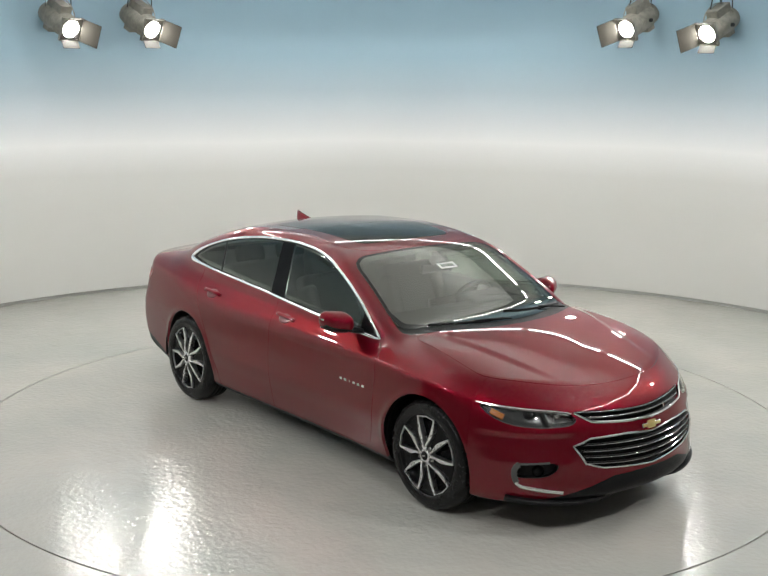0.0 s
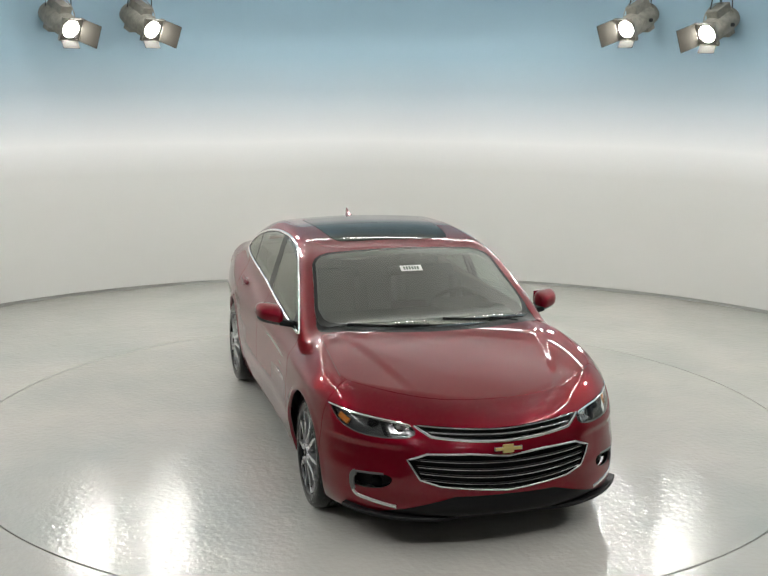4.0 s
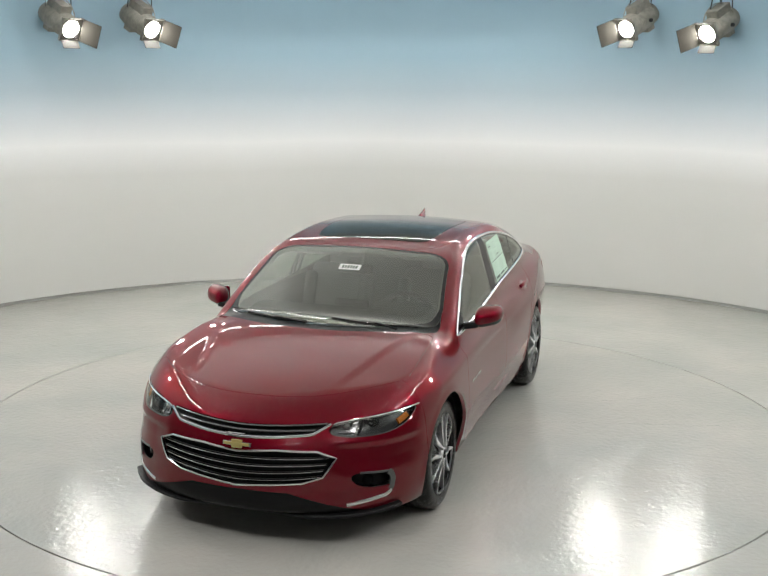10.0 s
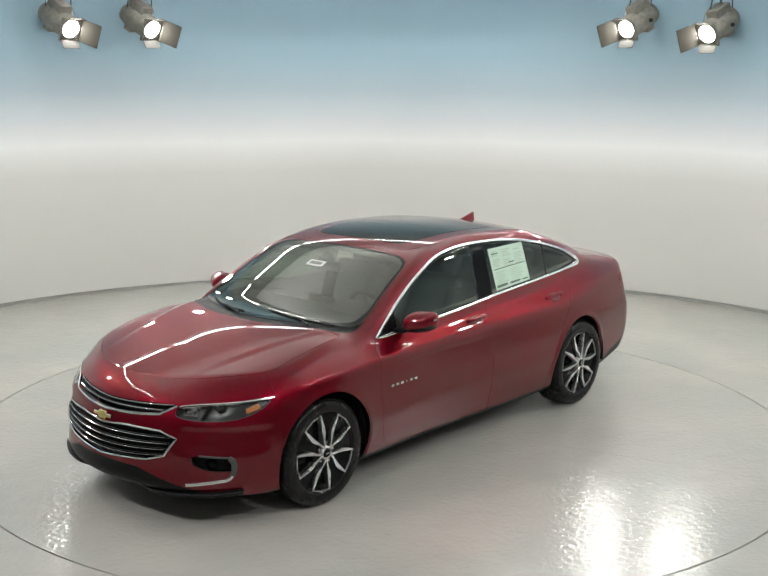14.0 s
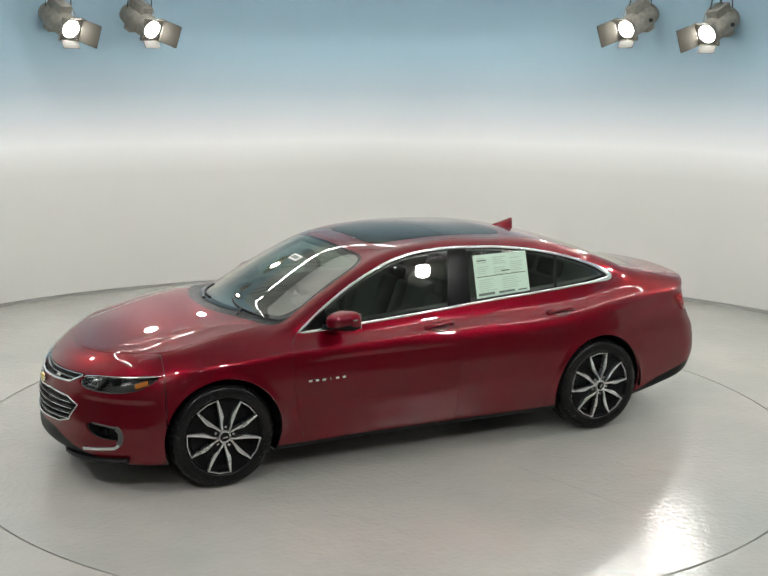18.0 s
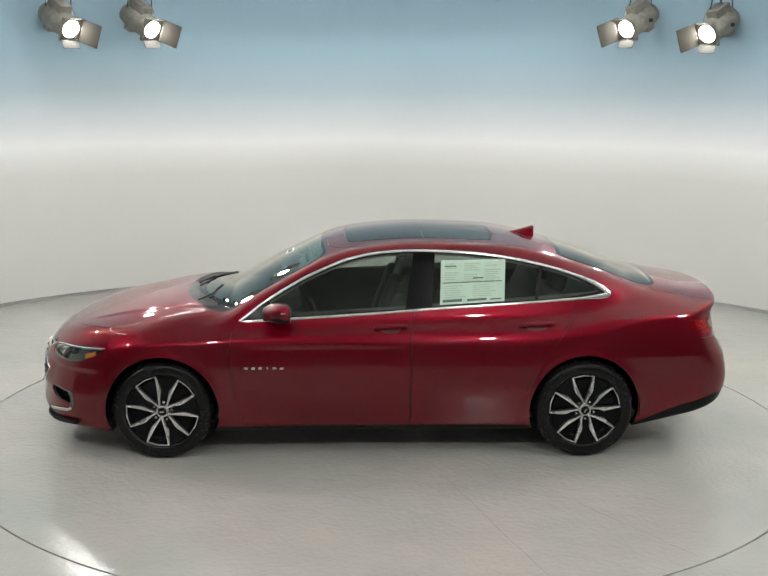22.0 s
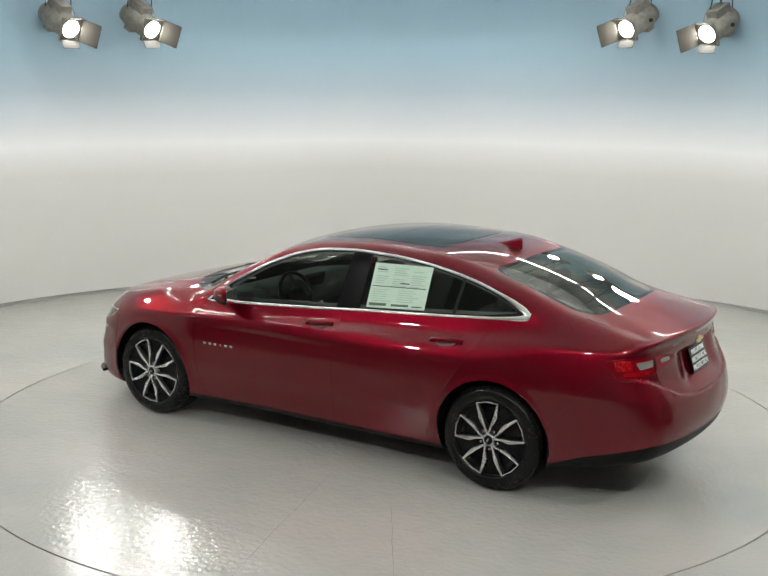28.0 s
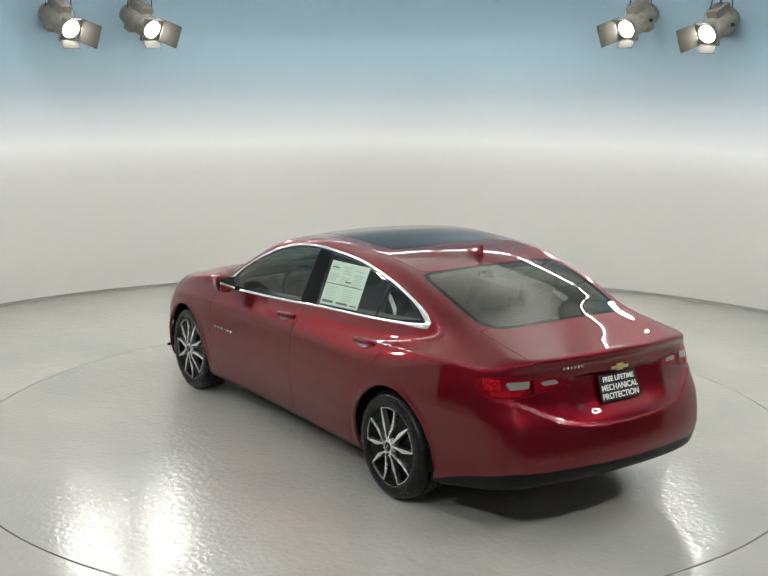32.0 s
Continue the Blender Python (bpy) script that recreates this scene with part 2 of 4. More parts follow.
def spotlight(lens_at, aim, leaves, R=.093, lamp=None):
    """A hanging studio spot: can, lens, four barn doors, yoke and cables. It looks along +z of its own space."""
    top = new("spotlight")
    tagged(top, "lit grey studio spotlight with barn doors hanging on cables", "spotlight", "studio spotlights")
    top.matrix_basis = look(lens_at, aim) @ pose(0, 0, 0, 180, 0, 0)
    part("can", disc([(R * .96, -.004), (R * 1.12, .012), (R * 1.18, 0), (R * 1.2, -.06), (R * 1.32, -.075), (R * 1.36, -.26), (R * 1.36, -.36), (R * 1.2, -.46), (R * .8, -.50), (.0001, -.51)], 28), CANM, top, "grey metal can", smooth=True)
    part("lens", disc([(.0001, .014), (R * .5, .010), (R * .97, -.002)], 28), lamp or LENS, top, "glowing glass lens", smooth=True)
    for k in range(4):
        if not leaves[k]:
            continue
        wide, tall, ang = leaves[k]
        bm = block((wide, .004, tall), pose(0, 0, tall / 2), .001, 1)
        m = pose(0, 0, 0, 0, 0, 90 * k) @ pose(0, R * 1.2, .01, -ang, 0, 0)
        bm.transform(m)
        part("barn_door", bm, LEAF if k % 2 else LEAFW, top, "hinged metal flap")
    e = R * 1.28
    part("front_plate", block((2 * e, 2 * e, .012), pose(0, 0, -.016)), CANM, top)
    for k in range(4):
        part("gel_frame", block((2 * e + .012, .012, .03), pose(0, 0, 0, 0, 0, 90 * k) @ pose(0, e, .005)), CANM, top)
    for k in range(5):
        part("cooling_rib", disc([(R * 1.33, -.095 - .03 * k), (R * 1.38, -.10 - .03 * k), (R * 1.33, -.105 - .03 * k)], 28), CANM, top)
    inv = top.matrix_basis.inverted()
    c = top.matrix_basis @ Vector((0, 0, -.24))
    yk = []
    for i in range(25):
        a = math.pi * i / 24
        yk.append(inv @ (c + Vector((math.cos(a) * .17, 0, .02 + math.sin(a) * .21))))
    v, f = sweep(yk, [inv.to_3x3() @ Vector((0, 1, 0))] * 25, box_section(.006, .03, -.015))
    raw("yoke", v, f, CANM, top, "steel yoke", smooth=False)
    part("ballast_box", block((R * 1.5, R * 1.1, .26), pose(0, -R * 1.5, -.27), .01), CANM, top, "grey metal box")
    part("lamp_base", block((R * 1.1, R * 1.6, .12), pose(0, R * 1.0, -.36), .012), CANM, top)
    for dx, dy, sway in ((0, 0, 0), (.13, .03, 0), (-.12, -.04, .10)):
        p = [inv @ (c + Vector((dx + sway * math.sin(math.pi * t), dy, .22 - .08 * (dx != 0) + t * (CEILING - c.z - .22)))) for t in np.linspace(0, 1, 12)]
        v, f = sweep(p, [inv.to_3x3() @ Vector((0, 1, 0))] * 12, round_section(.006 if dx else .010, 6))
        raw("cable" if dx else "drop_rod", v, f, CABLE, top)
    part("adjusting_knob", disc([(.0001, .02), (.018, .02), (.02, .015), (.02, -.01)], 10, pose(-.155, 0, -.24, 0, -90, 0)), CABLE, top)
    return top


def strip_light(x, y, z, turn):
    top = new("strip_light")
    tagged(top, "unseen white linear ceiling light, switched on", "ceiling light", "ceiling lights")
    top.matrix_basis = pose(x, y, z, 0, 0, turn)
    part("housing", block((1.24, .16, .05), pose(0, 0, .03), .008, 1), SATIN, top)
    # added lip, out of view: cuts the strip's light on the upper wall
    part("added_shade_lip", block((1.24, .006, .05), pose(0, -.077, -.018)), SATIN, top, "added steel lip, unseen, that keeps light off the wall")
    part("diffuser", block((1.20, .014, .012), pose(0, 0, -.001), .003, 1), STRIP, top)
    # added glow on top of the housing, fills the room off the ceiling
    part("added_up_glow", block((1.20, .12, .006), pose(0, 0, .057)), UPLIGHT, top)
    for d in (-.5, .5):
        part("hanger", disc([(.0001, CEILING - z), (.004, CEILING - z), (.004, .05), (.0001, .05)], 6, pose(d, 0, 0)), CABLE, top)


# ---------------- the car's body as a smooth solid ----------------
def curve1(xs, ys):
    """A smooth monotone curve through (xs, ys), as a function of arrays."""
    xs, ys = np.array(xs, float), np.array(ys, float)
    if xs[0] > xs[-1]:
        xs, ys = xs[::-1], ys[::-1]
    h, d = np.diff(xs), np.diff(ys) / np.diff(xs)
    m = np.zeros_like(xs)
    same = d[:-1] * d[1:] > 0
    w1, w2 = 2 * h[1:] + h[:-1], h[1:] + 2 * h[:-1]
    with np.errstate(divide="ignore", invalid="ignore"):
        hm = (w1 + w2) / (w1 / d[:-1] + w2 / d[1:])
    m[1:-1] = np.where(same, hm, 0)
    m[0], m[-1] = d[0], d[-1]

    def f(x):
        x = np.asarray(x, float)
        i = np.clip(np.searchsorted(xs, x) - 1, 0, len(xs) - 2)
        t = (x - xs[i]) / h[i]
        tc = np.clip(t, 0, 1)
        y = ((1 + 2 * tc) * (1 - tc) ** 2 * ys[i] + tc * (1 - tc) ** 2 * h[i] * m[i]
             + tc * tc * (3 - 2 * tc) * ys[i + 1] + tc * tc * (tc - 1) * h[i] * m[i + 1])
        return y + np.where(t < 0, (x - xs[0]) * m[0], 0) + np.where(t > 1, (x - xs[-1]) * m[-1], 0)
    return f


def curve2(xs, ys):
    """A curve through (xs, ys) with steady curvature (natural cubic spline), straight beyond its ends."""
    xs, ys = np.array(xs, float), np.array(ys, float)
    n, h = len(xs), np.diff(xs)
    A, r = np.eye(n), np.zeros(n)
    for i in range(1, n - 1):
        A[i, i - 1:i + 2] = h[i - 1], 2 * (h[i - 1] + h[i]), h[i]
        r[i] = 6 * ((ys[i + 1] - ys[i]) / h[i] - (ys[i] - ys[i - 1]) / h[i - 1])
    m = np.linalg.solve(A, r)
    s0 = (ys[1] - ys[0]) / h[0] - h[0] * m[1] / 6
    s1 = (ys[-1] - ys[-2]) / h[-1] + h[-1] * m[-2] / 6

    def f(x):
        x = np.asarray(x, float)
        c = np.clip(x, xs[0], xs[-1])
        i = np.clip(np.searchsorted(xs, c) - 1, 0, n - 2)
        a, b = xs[i + 1] - c, c - xs[i]
        y = (m[i] * a ** 3 + m[i + 1] * b ** 3) / (6 * h[i]) + (ys[i] / h[i] - m[i] * h[i] / 6) * a + (ys[i + 1] / h[i] - m[i + 1] * h[i] / 6) * b
        return y + np.minimum(x - xs[0], 0) * s0 + np.maximum(x - xs[-1], 0) * s1
    return f


def smax(a, b, k):
    h = np.maximum(k - np.abs(a - b), 0) / k
    return np.maximum(a, b) + h * h * k / 4


def smin(a, b, k):
    return -smax(-a, -b, k)


PLAN = curve2([-2.6, -2.2, -1.8, -1.4, -0.5, 0.5, 1.4, 1.8, 2.1, 2.3, 2.5], [0.776, 0.840, 0.889, 0.913, 0.920, 0.920, 0.939, 0.906, 0.844, 0.743, 0.552])
IZ = [.12, .25, .45, .62, .72, .82, .95, 1.1]
IM = [.12, .25, .36, .50, .62, .72, .80, .84, .87, .95, 1.1]
INM, INF, INR = curve1(IM, [.09, .048, .026, .004, .004, .010, .020, .030, .044, .095, .170]), curve1(IZ, [0.079, 0.026, -0.001, 0.008, 0.011, 0.054, 0.11, 0.19]), curve1(IZ, [0.098, 0.059, 0.033, 0.019, 0.013, 0.02, 0.071, 0.143])
NOSE = curve2([.15, .25, .35, .5, .6, .68, .75, .85], [2.291, 2.371, 2.372, 2.371, 2.342, 2.300, 2.235, 2.113])
TAIL = curve1([.2, .3, .4, .5, .65, .8, .95, 1.05, 1.15], [-2.354, -2.463, -2.519, -2.537, -2.514, -2.446, -2.413, -2.459, -2.471])
TOPL = curve2([-2.5, -2.4, -2.2, -1.9, -1.6, -1.0, 0, .9, 1.1, 1.4, 1.8, 2.1, 2.3, 2.45], [1.047, 1.059, 1.088, 1.114, 1.075, 1.012, 0.980, 1.000, 1.013, 0.988, 0.904, 0.827, 0.743, 0.657])
ROOF = curve2([-2.4, -2.05, -1.9, -1.6, -1.3, -1.0, -.7, -.3, 0, .25, .4, .587, .8, 1.1, 1.3], [0.909, 1.077, 1.144, 1.264, 1.355, 1.419, 1.439, 1.448, 1.431, 1.396, 1.354, 1.273, 1.166, 0.995, 0.879])
GW = curve2([-2.3, -1.9, -1.57, -1.0, 0, .5, .885, 1.2], [0.624, 0.734, 0.793, 0.811, 0.826, 0.837, 0.829, 0.798])
HOODC, DECKC, ROOFC, TUMB, BOWF, BOWR, NC, TC, NC6, TC6, H6 = [0.037, 0.081, 0.064, 0.354, 0.164, 0.189, 0.434, 0.203, 0.292, 0.184, 0.110]


AX, AZ, AR = 1.4145, 0.335, 0.378


def step(x, a, b):
    t = np.clip((x - a) / (b - a), 0, 1)
    return t * t * (3 - 2 * t)


CREASE = curve1([-2.4, -1.95, -1.5, -1.0, -0.5, 0.0, 0.4, 0.8, 1.05, 1.35, 1.75, 2.2], [.975, .968, .958, .925, .893, .866, .846, .830, .818, .800, .772, .745])
KINK = curve1([-2.4, -1.7, -1.0, 0.0, 0.9, 1.4, 1.9], [.85, .80, .74, .74, .72, .58, .50])


def solid(x, y, z):
    """Below zero inside the closed body, without the wheel arches."""
    y = np.abs(y)
    fr, re = step(x, 0.9, 1.8), step(x, -1.1, -2.0)
    zl = np.minimum(z, .70)
    ins = INM(zl) * (1 - fr - re) + INF(zl) * fr + INR(zl) * re
    up = np.maximum(z - .70, 0)
    ins = ins + up * (.05 + .55 * up)
    ins = ins + KINK(x) * smax(z - CREASE(x), 0 * z, .018)
    arch = np.minimum(np.hypot(x - AX, z - AZ), np.hypot(x + AX, z - AZ)) - AR
    ins = ins - .007 * np.exp(-(np.maximum(arch, 0) / .028) ** 2) * step(z, .24, .36)
    side = y - (PLAN(x) - ins)
    front = x - (NOSE(z) - NC * y ** 2 - NC6 * y ** 6)
    dent = .034 * step(y, .40, .22) * step(z, .66, .76) * step(z, .925, .895)
    ledge = np.interp(y, [0, .30, .45, .56, .68, .80], [.650, .662, .690, .742, .80, .83])
    dent = dent + .014 * (step(z, ledge - .012, ledge + .010) - .5) * step(y, .86, .70)
    rear = (TAIL(z) + dent + TC * y ** 2 + TC6 * y ** 6) - x
    crown = HOODC + (DECKC - HOODC) * step(x, 0.3, -1.2)
    edge = np.interp(x, [1.0, 1.3, 2.05], [.66, .60, .40])
    dome = .008 * step(y, edge + .05, edge - .02) * step(x, 2.12, 1.75) * step(x, .9, 1.1)
    top = z - (TOPL(x) + dome - crown * y ** 2 - H6 * y ** 6)
    low = smax(side, front * 0.95, 0.14)
    low = low + .017 * step(z, .612, .580) * step(z, .425, .52) * step(x, 1.78, 1.95) * step(y, .46, .60)
    low = smax(low, rear * 0.95, 0.12)
    low = smax(low, top * 0.97, 0.09 - 0.055 * step(x, -1.9, -2.25) - 0.058 * step(x, .9, 1.3))
    gs = (y - (GW(x) - TUMB * (z - .94))) * 0.95
    xb = x + y * y * (BOWF * step(x, -.5, .6) - BOWR * step(x, -.3, -1.5))
    gt = (z - (ROOF(xb) - ROOFC * y ** 2)) * 0.85
    g = smax(smax(gs, gt, 0.09 - .045 * step(x, .15, .45)), 0.80 + 0.20 * step(x, -1.2, -1.9) - z, 0.03)
    f = smin(low, g, 0.05 + 0.05 * step(x, -1.25, -1.9))
    return smax(f, np.interp(x, [-2.6, -2.45, -1.78, -1.0, 1.8, 2.1, 2.4], [.36, .33, .19, .175, .175, .19, .225]) - z, 0.04)


def gradient(fun, p, e=2e-3):
    g = np.empty_like(p)
    for i in range(3):
        d = np.zeros(3)
        d[i] = e
        a, b = p + d, p - d
        g[:, i] = (fun(*a.T) - fun(*b.T)) / (2 * e)
    return g


def skin(fun, lo, hi, h):
    """A triangle mesh of the zero surface of fun, mirrored in y, with normals."""
    ax = [np.arange(lo[i], hi[i] + h, h) for i in range(3)]
    ny = int(math.ceil(hi[1] / h))
    ax[1] = (np.arange(-ny, ny) + 0.5) * h
    half = ax[1][ny:]
    X, Y, Z = np.meshgrid(ax[0], half, ax[2], indexing="ij")
    F = fun(X.ravel(), Y.ravel(), Z.ravel()).reshape(X.shape)
    F = np.concatenate([F[:, ::-1], F], 1)
    S = F < 0
    nx, nyy, nz = F.shape
    c = [S[i:nx - 1 + i, j:nyy - 1 + j, k:nz - 1 + k] for i in (0, 1) for j in (0, 1) for k in (0, 1)]
    tot = sum(a.astype(np.int8) for a in c)
    act = (tot > 0) & (tot < 8)
    idx = -np.ones(act.shape, int)
    cells = np.argwhere(act)
    idx[act] = np.arange(len(cells))
    acc, cnt = np.zeros((len(cells), 3)), np.zeros(len(cells))
    ci, cj, ck = cells.T
    offs = [(i, j, k) for i in (0, 1) for j in (0, 1) for k in (0, 1)]
    for a in offs:
        for d in range(3):
            if a[d]:
                continue
            b = list(a)
            b[d] = 1
            fa, fb = F[ci + a[0], cj + a[1], ck + a[2]], F[ci + b[0], cj + b[1], ck + b[2]]
            cr = (fa < 0) != (fb < 0)
            t = np.where(cr, fa / np.where(cr, fa - fb, 1), 0)
            p = np.repeat(np.array([a], float), len(cells), 0)
            p[:, d] += t
            acc[cr] += p[cr]
            cnt[cr] += 1
    P = (cells + acc / cnt[:, None]) * h + np.array([ax[0][0], ax[1][0], ax[2][0]])
    quads = []
    for d in range(3):
        e, f2 = [q for q in range(3) if q != d]
        sl = [slice(1, None)] * 3
        A = S[:-1] if d == 0 else S[:, :-1] if d == 1 else S[:, :, :-1]
        B = S[1:] if d == 0 else S[:, 1:] if d == 1 else S[:, :, 1:]
        for way in (0, 1):
            w = np.argwhere((A & ~B) if way == 0 else (~A & B))
            ok = (w[:, e] > 0) & (w[:, f2] > 0) & (w[:, e] < F.shape[e] - 1) & (w[:, f2] < F.shape[f2] - 1)
            w = w[ok]
            q = []
            for de, df in ((-1, -1), (0, -1), (0, 0), (-1, 0)):
                u = w.copy()
                u[:, e] += de
                u[:, f2] += df
                q.append(idx[u[:, 0], u[:, 1], u[:, 2]])
            q = np.stack(q, 1)
            if (way == 0) == (d == 1):
                q = q[:, ::-1]
            quads.append(q)
    Q = np.concatenate(quads)
    for _ in range(3):
        g = gradient(fun, P)
        P = P - (fun(*P.T) / np.maximum((g * g).sum(1), 0.05))[:, None] * g * 0.9
    g = gradient(fun, P)
    N = g / np.linalg.norm(g, axis=1)[:, None]
    T = np.concatenate([Q[:, [0, 1, 2]], Q[:, [0, 2, 3]]])
    return P, N, T


def split(mesh, f):
    """Cut a mesh (points, normals, triangles) along f = 0: the part below zero and the part above."""
    P, N, T = mesh
    v = f(P)
    v = np.where(np.abs(v) < 1e-6, 1e-6, v)
    s = v[T] < 0
    n = s.sum(1)
    cut = T[(n > 0) & (n < 3)]
    news, pts, nrm = {}, [], []
    base = len(P)
    below, above = [T[n == 3]], [T[n == 0]]
    lb, la = [], []

    def mid(a, b):
        key = (a, b) if a < b else (b, a)
        if key not in news:
            t = v[key[0]] / (v[key[0]] - v[key[1]])
            news[key] = base + len(pts)
            pts.append(P[key[0]] + t * (P[key[1]] - P[key[0]]))
            nrm.append(N[key[0]] + t * (N[key[1]] - N[key[0]]))
        return news[key]
    for tri in cut.tolist():
        sg = [v[i] < 0 for i in tri]
        k = sg.index(True) if sum(sg) == 1 else sg.index(False)
        a, b, c = tri[k], tri[(k + 1) % 3], tri[(k + 2) % 3]
        ab, ac = mid(a, b), mid(a, c)
        one, two = (lb, la) if sg[k] else (la, lb)
        one.append((a, ab, ac))
        two.extend([(ab, b, c), (ab, c, ac)])
    if pts:
        P, N = np.concatenate([P, pts]), np.concatenate([N, nrm])
    out = []
    for whole, bits in ((T[n == 3], lb), (T[n == 0], la)):
        t = np.concatenate([whole, np.array(bits, int).reshape(-1, 3)])
        used, inv = np.unique(t, return_inverse=True)
        out.append((P[used], N[used], inv.reshape(-1, 3)))
    return out


# ---------------- outlines on the body ----------------
def rounded(pts, times=2):
    """A closed outline with its corners cut round."""
    p = np.array(pts, float)
    for _ in range(times):
        q = np.roll(p, -1, 0)
        p = np.stack([0.75 * p + 0.25 * q, 0.25 * p + 0.75 * q], 1).reshape(-1, 2)
    return p


def smooth_line(pts, n=8):
    """An open curve through the points (Catmull-Rom)."""
    p = np.array(pts, float)
    e = np.concatenate([[2 * p[0] - p[1]], p, [2 * p[-1] - p[-2]]])
    out = []
    for i in range(1, len(e) - 2):
        for t in np.arange(n) / n:
            a, b, c, d = e[i - 1], e[i], e[i + 1], e[i + 2]
            out.append(0.5 * (2 * b + (c - a) * t + (2 * a - 5 * b + 4 * c - d) * t * t + (3 * b - a - 3 * c + d) * t ** 3))
    return np.array(out + [p[-1]])


def distance(poly, u, v):
    """Signed distance to a closed outline, below zero inside."""
    poly = np.asarray(poly)
    d2, inside = np.full(u.shape, 1e9), np.zeros(u.shape, bool)
    for a, b in zip(poly, np.roll(poly, -1, 0)):
        e = b - a
        t = np.clip(((u - a[0]) * e[0] + (v - a[1]) * e[1]) / max(e @ e, 1e-12), 0, 1)
        d2 = np.minimum(d2, (u - a[0] - t * e[0]) ** 2 + (v - a[1] - t * e[1]) ** 2)
        if a[1] != b[1]:
            inside ^= ((a[1] > v) != (b[1] > v)) & (u < (b[0] - a[0]) * (v - a[1]) / (b[1] - a[1]) + a[0])
    return np.where(inside, -1, 1) * np.sqrt(d2)


def side_view(poly, least=0.55):
    return lambda p: np.maximum(distance(poly, p[:, 0], p[:, 2]), least - np.abs(p[:, 1]))


def plan_view(poly, least):
    return lambda p: np.maximum(distance(poly, p[:, 0], np.abs(p[:, 1])), least - p[:, 2])


def front_view(poly, least):
    return lambda p: np.maximum(distance(poly, np.abs(p[:, 1]), p[:, 2]), least - p[:, 0])


def rear_view(poly, most):
    return lambda p: np.maximum(distance(poly, np.abs(p[:, 1]), p[:, 2]), p[:, 0] - most)


def front_corner(poly, least=1.5):
    return lambda p: np.maximum(distance(poly, np.abs(p[:, 1]) - p[:, 0] + 2, p[:, 2]), least - p[:, 0])


def rear_corner(poly):
    return lambda p: np.maximum(distance(poly, np.abs(p[:, 1]) + p[:, 0] + 2.3, p[:, 2]), p[:, 0] + 1.6)


def mirrored(half):
    """A closed outline from its half with the second number from 0 up to 0."""
    h = [tuple(q) for q in half]
    return h + [(a, -b) for a, b in reversed(h) if abs(b) > 1e-9]


DLO_TOP = smooth_line([(.905, .934), (.708, 1.076), (.516, 1.189), (.353, 1.266), (.191, 1.326), (.027, 1.362), (-.138, 1.379), (-.302, 1.385),
                       (-.467, 1.381), (-.632, 1.371), (-.796, 1.353), (-.961, 1.327), (-1.126, 1.293), (-1.29, 1.248), (-1.454, 1.189), (-1.552, 1.137)], 4)
DLO_LOW = smooth_line([(-1.585, 1.108), (-1.56, 1.092), (-1.451, 1.080), (-1.056, 1.049), (-.63, 1.020), (-.271, .997), (.022, .979), (.542, .951), (.86, .932)], 4)
DLO = np.concatenate([DLO_TOP, DLO_LOW])
WINDSHIELD = rounded(mirrored([(.352, 0), (.348, .30), (.318, .625), (.62, .672), (.935, .738), (1.04, .63), (1.225, .30), (1.262, 0)]), 2)
COWL = rounded(mirrored([(.60, 0), (.60, .60), (.94, .752), (1.13, .70), (1.30, .35), (1.335, 0)]), 2)
HOOD = rounded(mirrored([(1.32, 0), (1.29, .34), (1.13, .68), (1.14, .755), (1.404, .764), (1.60, .768), (1.76, .765), (1.95, .585), (2.075, .385), (2.127, .19), (2.138, 0)]), 2)
SUNROOF = rounded(mirrored([(.205, 0), (.195, .35), (.12, .44), (-.74, .46), (-.83, .42), (-.85, 0)]), 2)
REARWIN = rounded(mirrored([(-1.285, 0), (-1.27, .40), (-1.235, .565), (-1.57, .575), (-1.86, .56), (-1.975, .47), (-2.0, .2), (-2.005, 0)]), 2)
ROOFP = rounded(mirrored([(.338, 0), (.30, .58), (-.3, .56), (-1.22, .575), (-1.27, .40), (-1.30, 0)]), 2)
HEADLAMP = rounded([(1.085, .760), (.79, .744), (.47, .728), (.305, .707), (.255, .668), (.33, .643), (.58, .638), (.80, .650), (.96, .685)], 2)
UGRILLE = rounded([(0, .698), (.21, .706), (.46, .718), (.485, .710), (.395, .660), (.207, .643), (0, .634), (-.207, .643), (-.395, .66), (-.485, .71), (-.46, .718), (-.21, .706)], 1)
LGRILLE = rounded([(0, .561), (.21, .577), (.43, .574), (.525, .538), (.465, .437), (.36, .404), (0, .374), (-.36, .404), (-.465, .437), (-.525, .538), (-.43, .574), (-.21, .577)], 0)
FOG = rounded([(.37, .455), (.72, .438), (.765, .40), (.762, .366), (.70, .350), (.44, .365)], 2)
TAILLAMP = rounded([(1.035, .932), (.56, .945), (.25, .915), (.34, .875), (.55, .838), (.90, .800), (.95, .85)], 2)
LID = rounded([(0, 1.4), (.60, 1.4), (.605, .85), (.555, .72), (.47, .672), (0, .652), (-.47, .672), (-.555, .72), (-.605, .85), (-.60, 1.4)], 2)
DOOR_F = np.concatenate([DLO_TOP[:31:1], [(-.268, 1.386), (-.262, .985), (-.240, .80), (-.236, .47), (-.234, .228)],
                         rounded([(-.20, .228), (.80, .232), (.885, .26), (.945, .45), (.97, .72), (.95, .88), (.906, .934)], 0)])
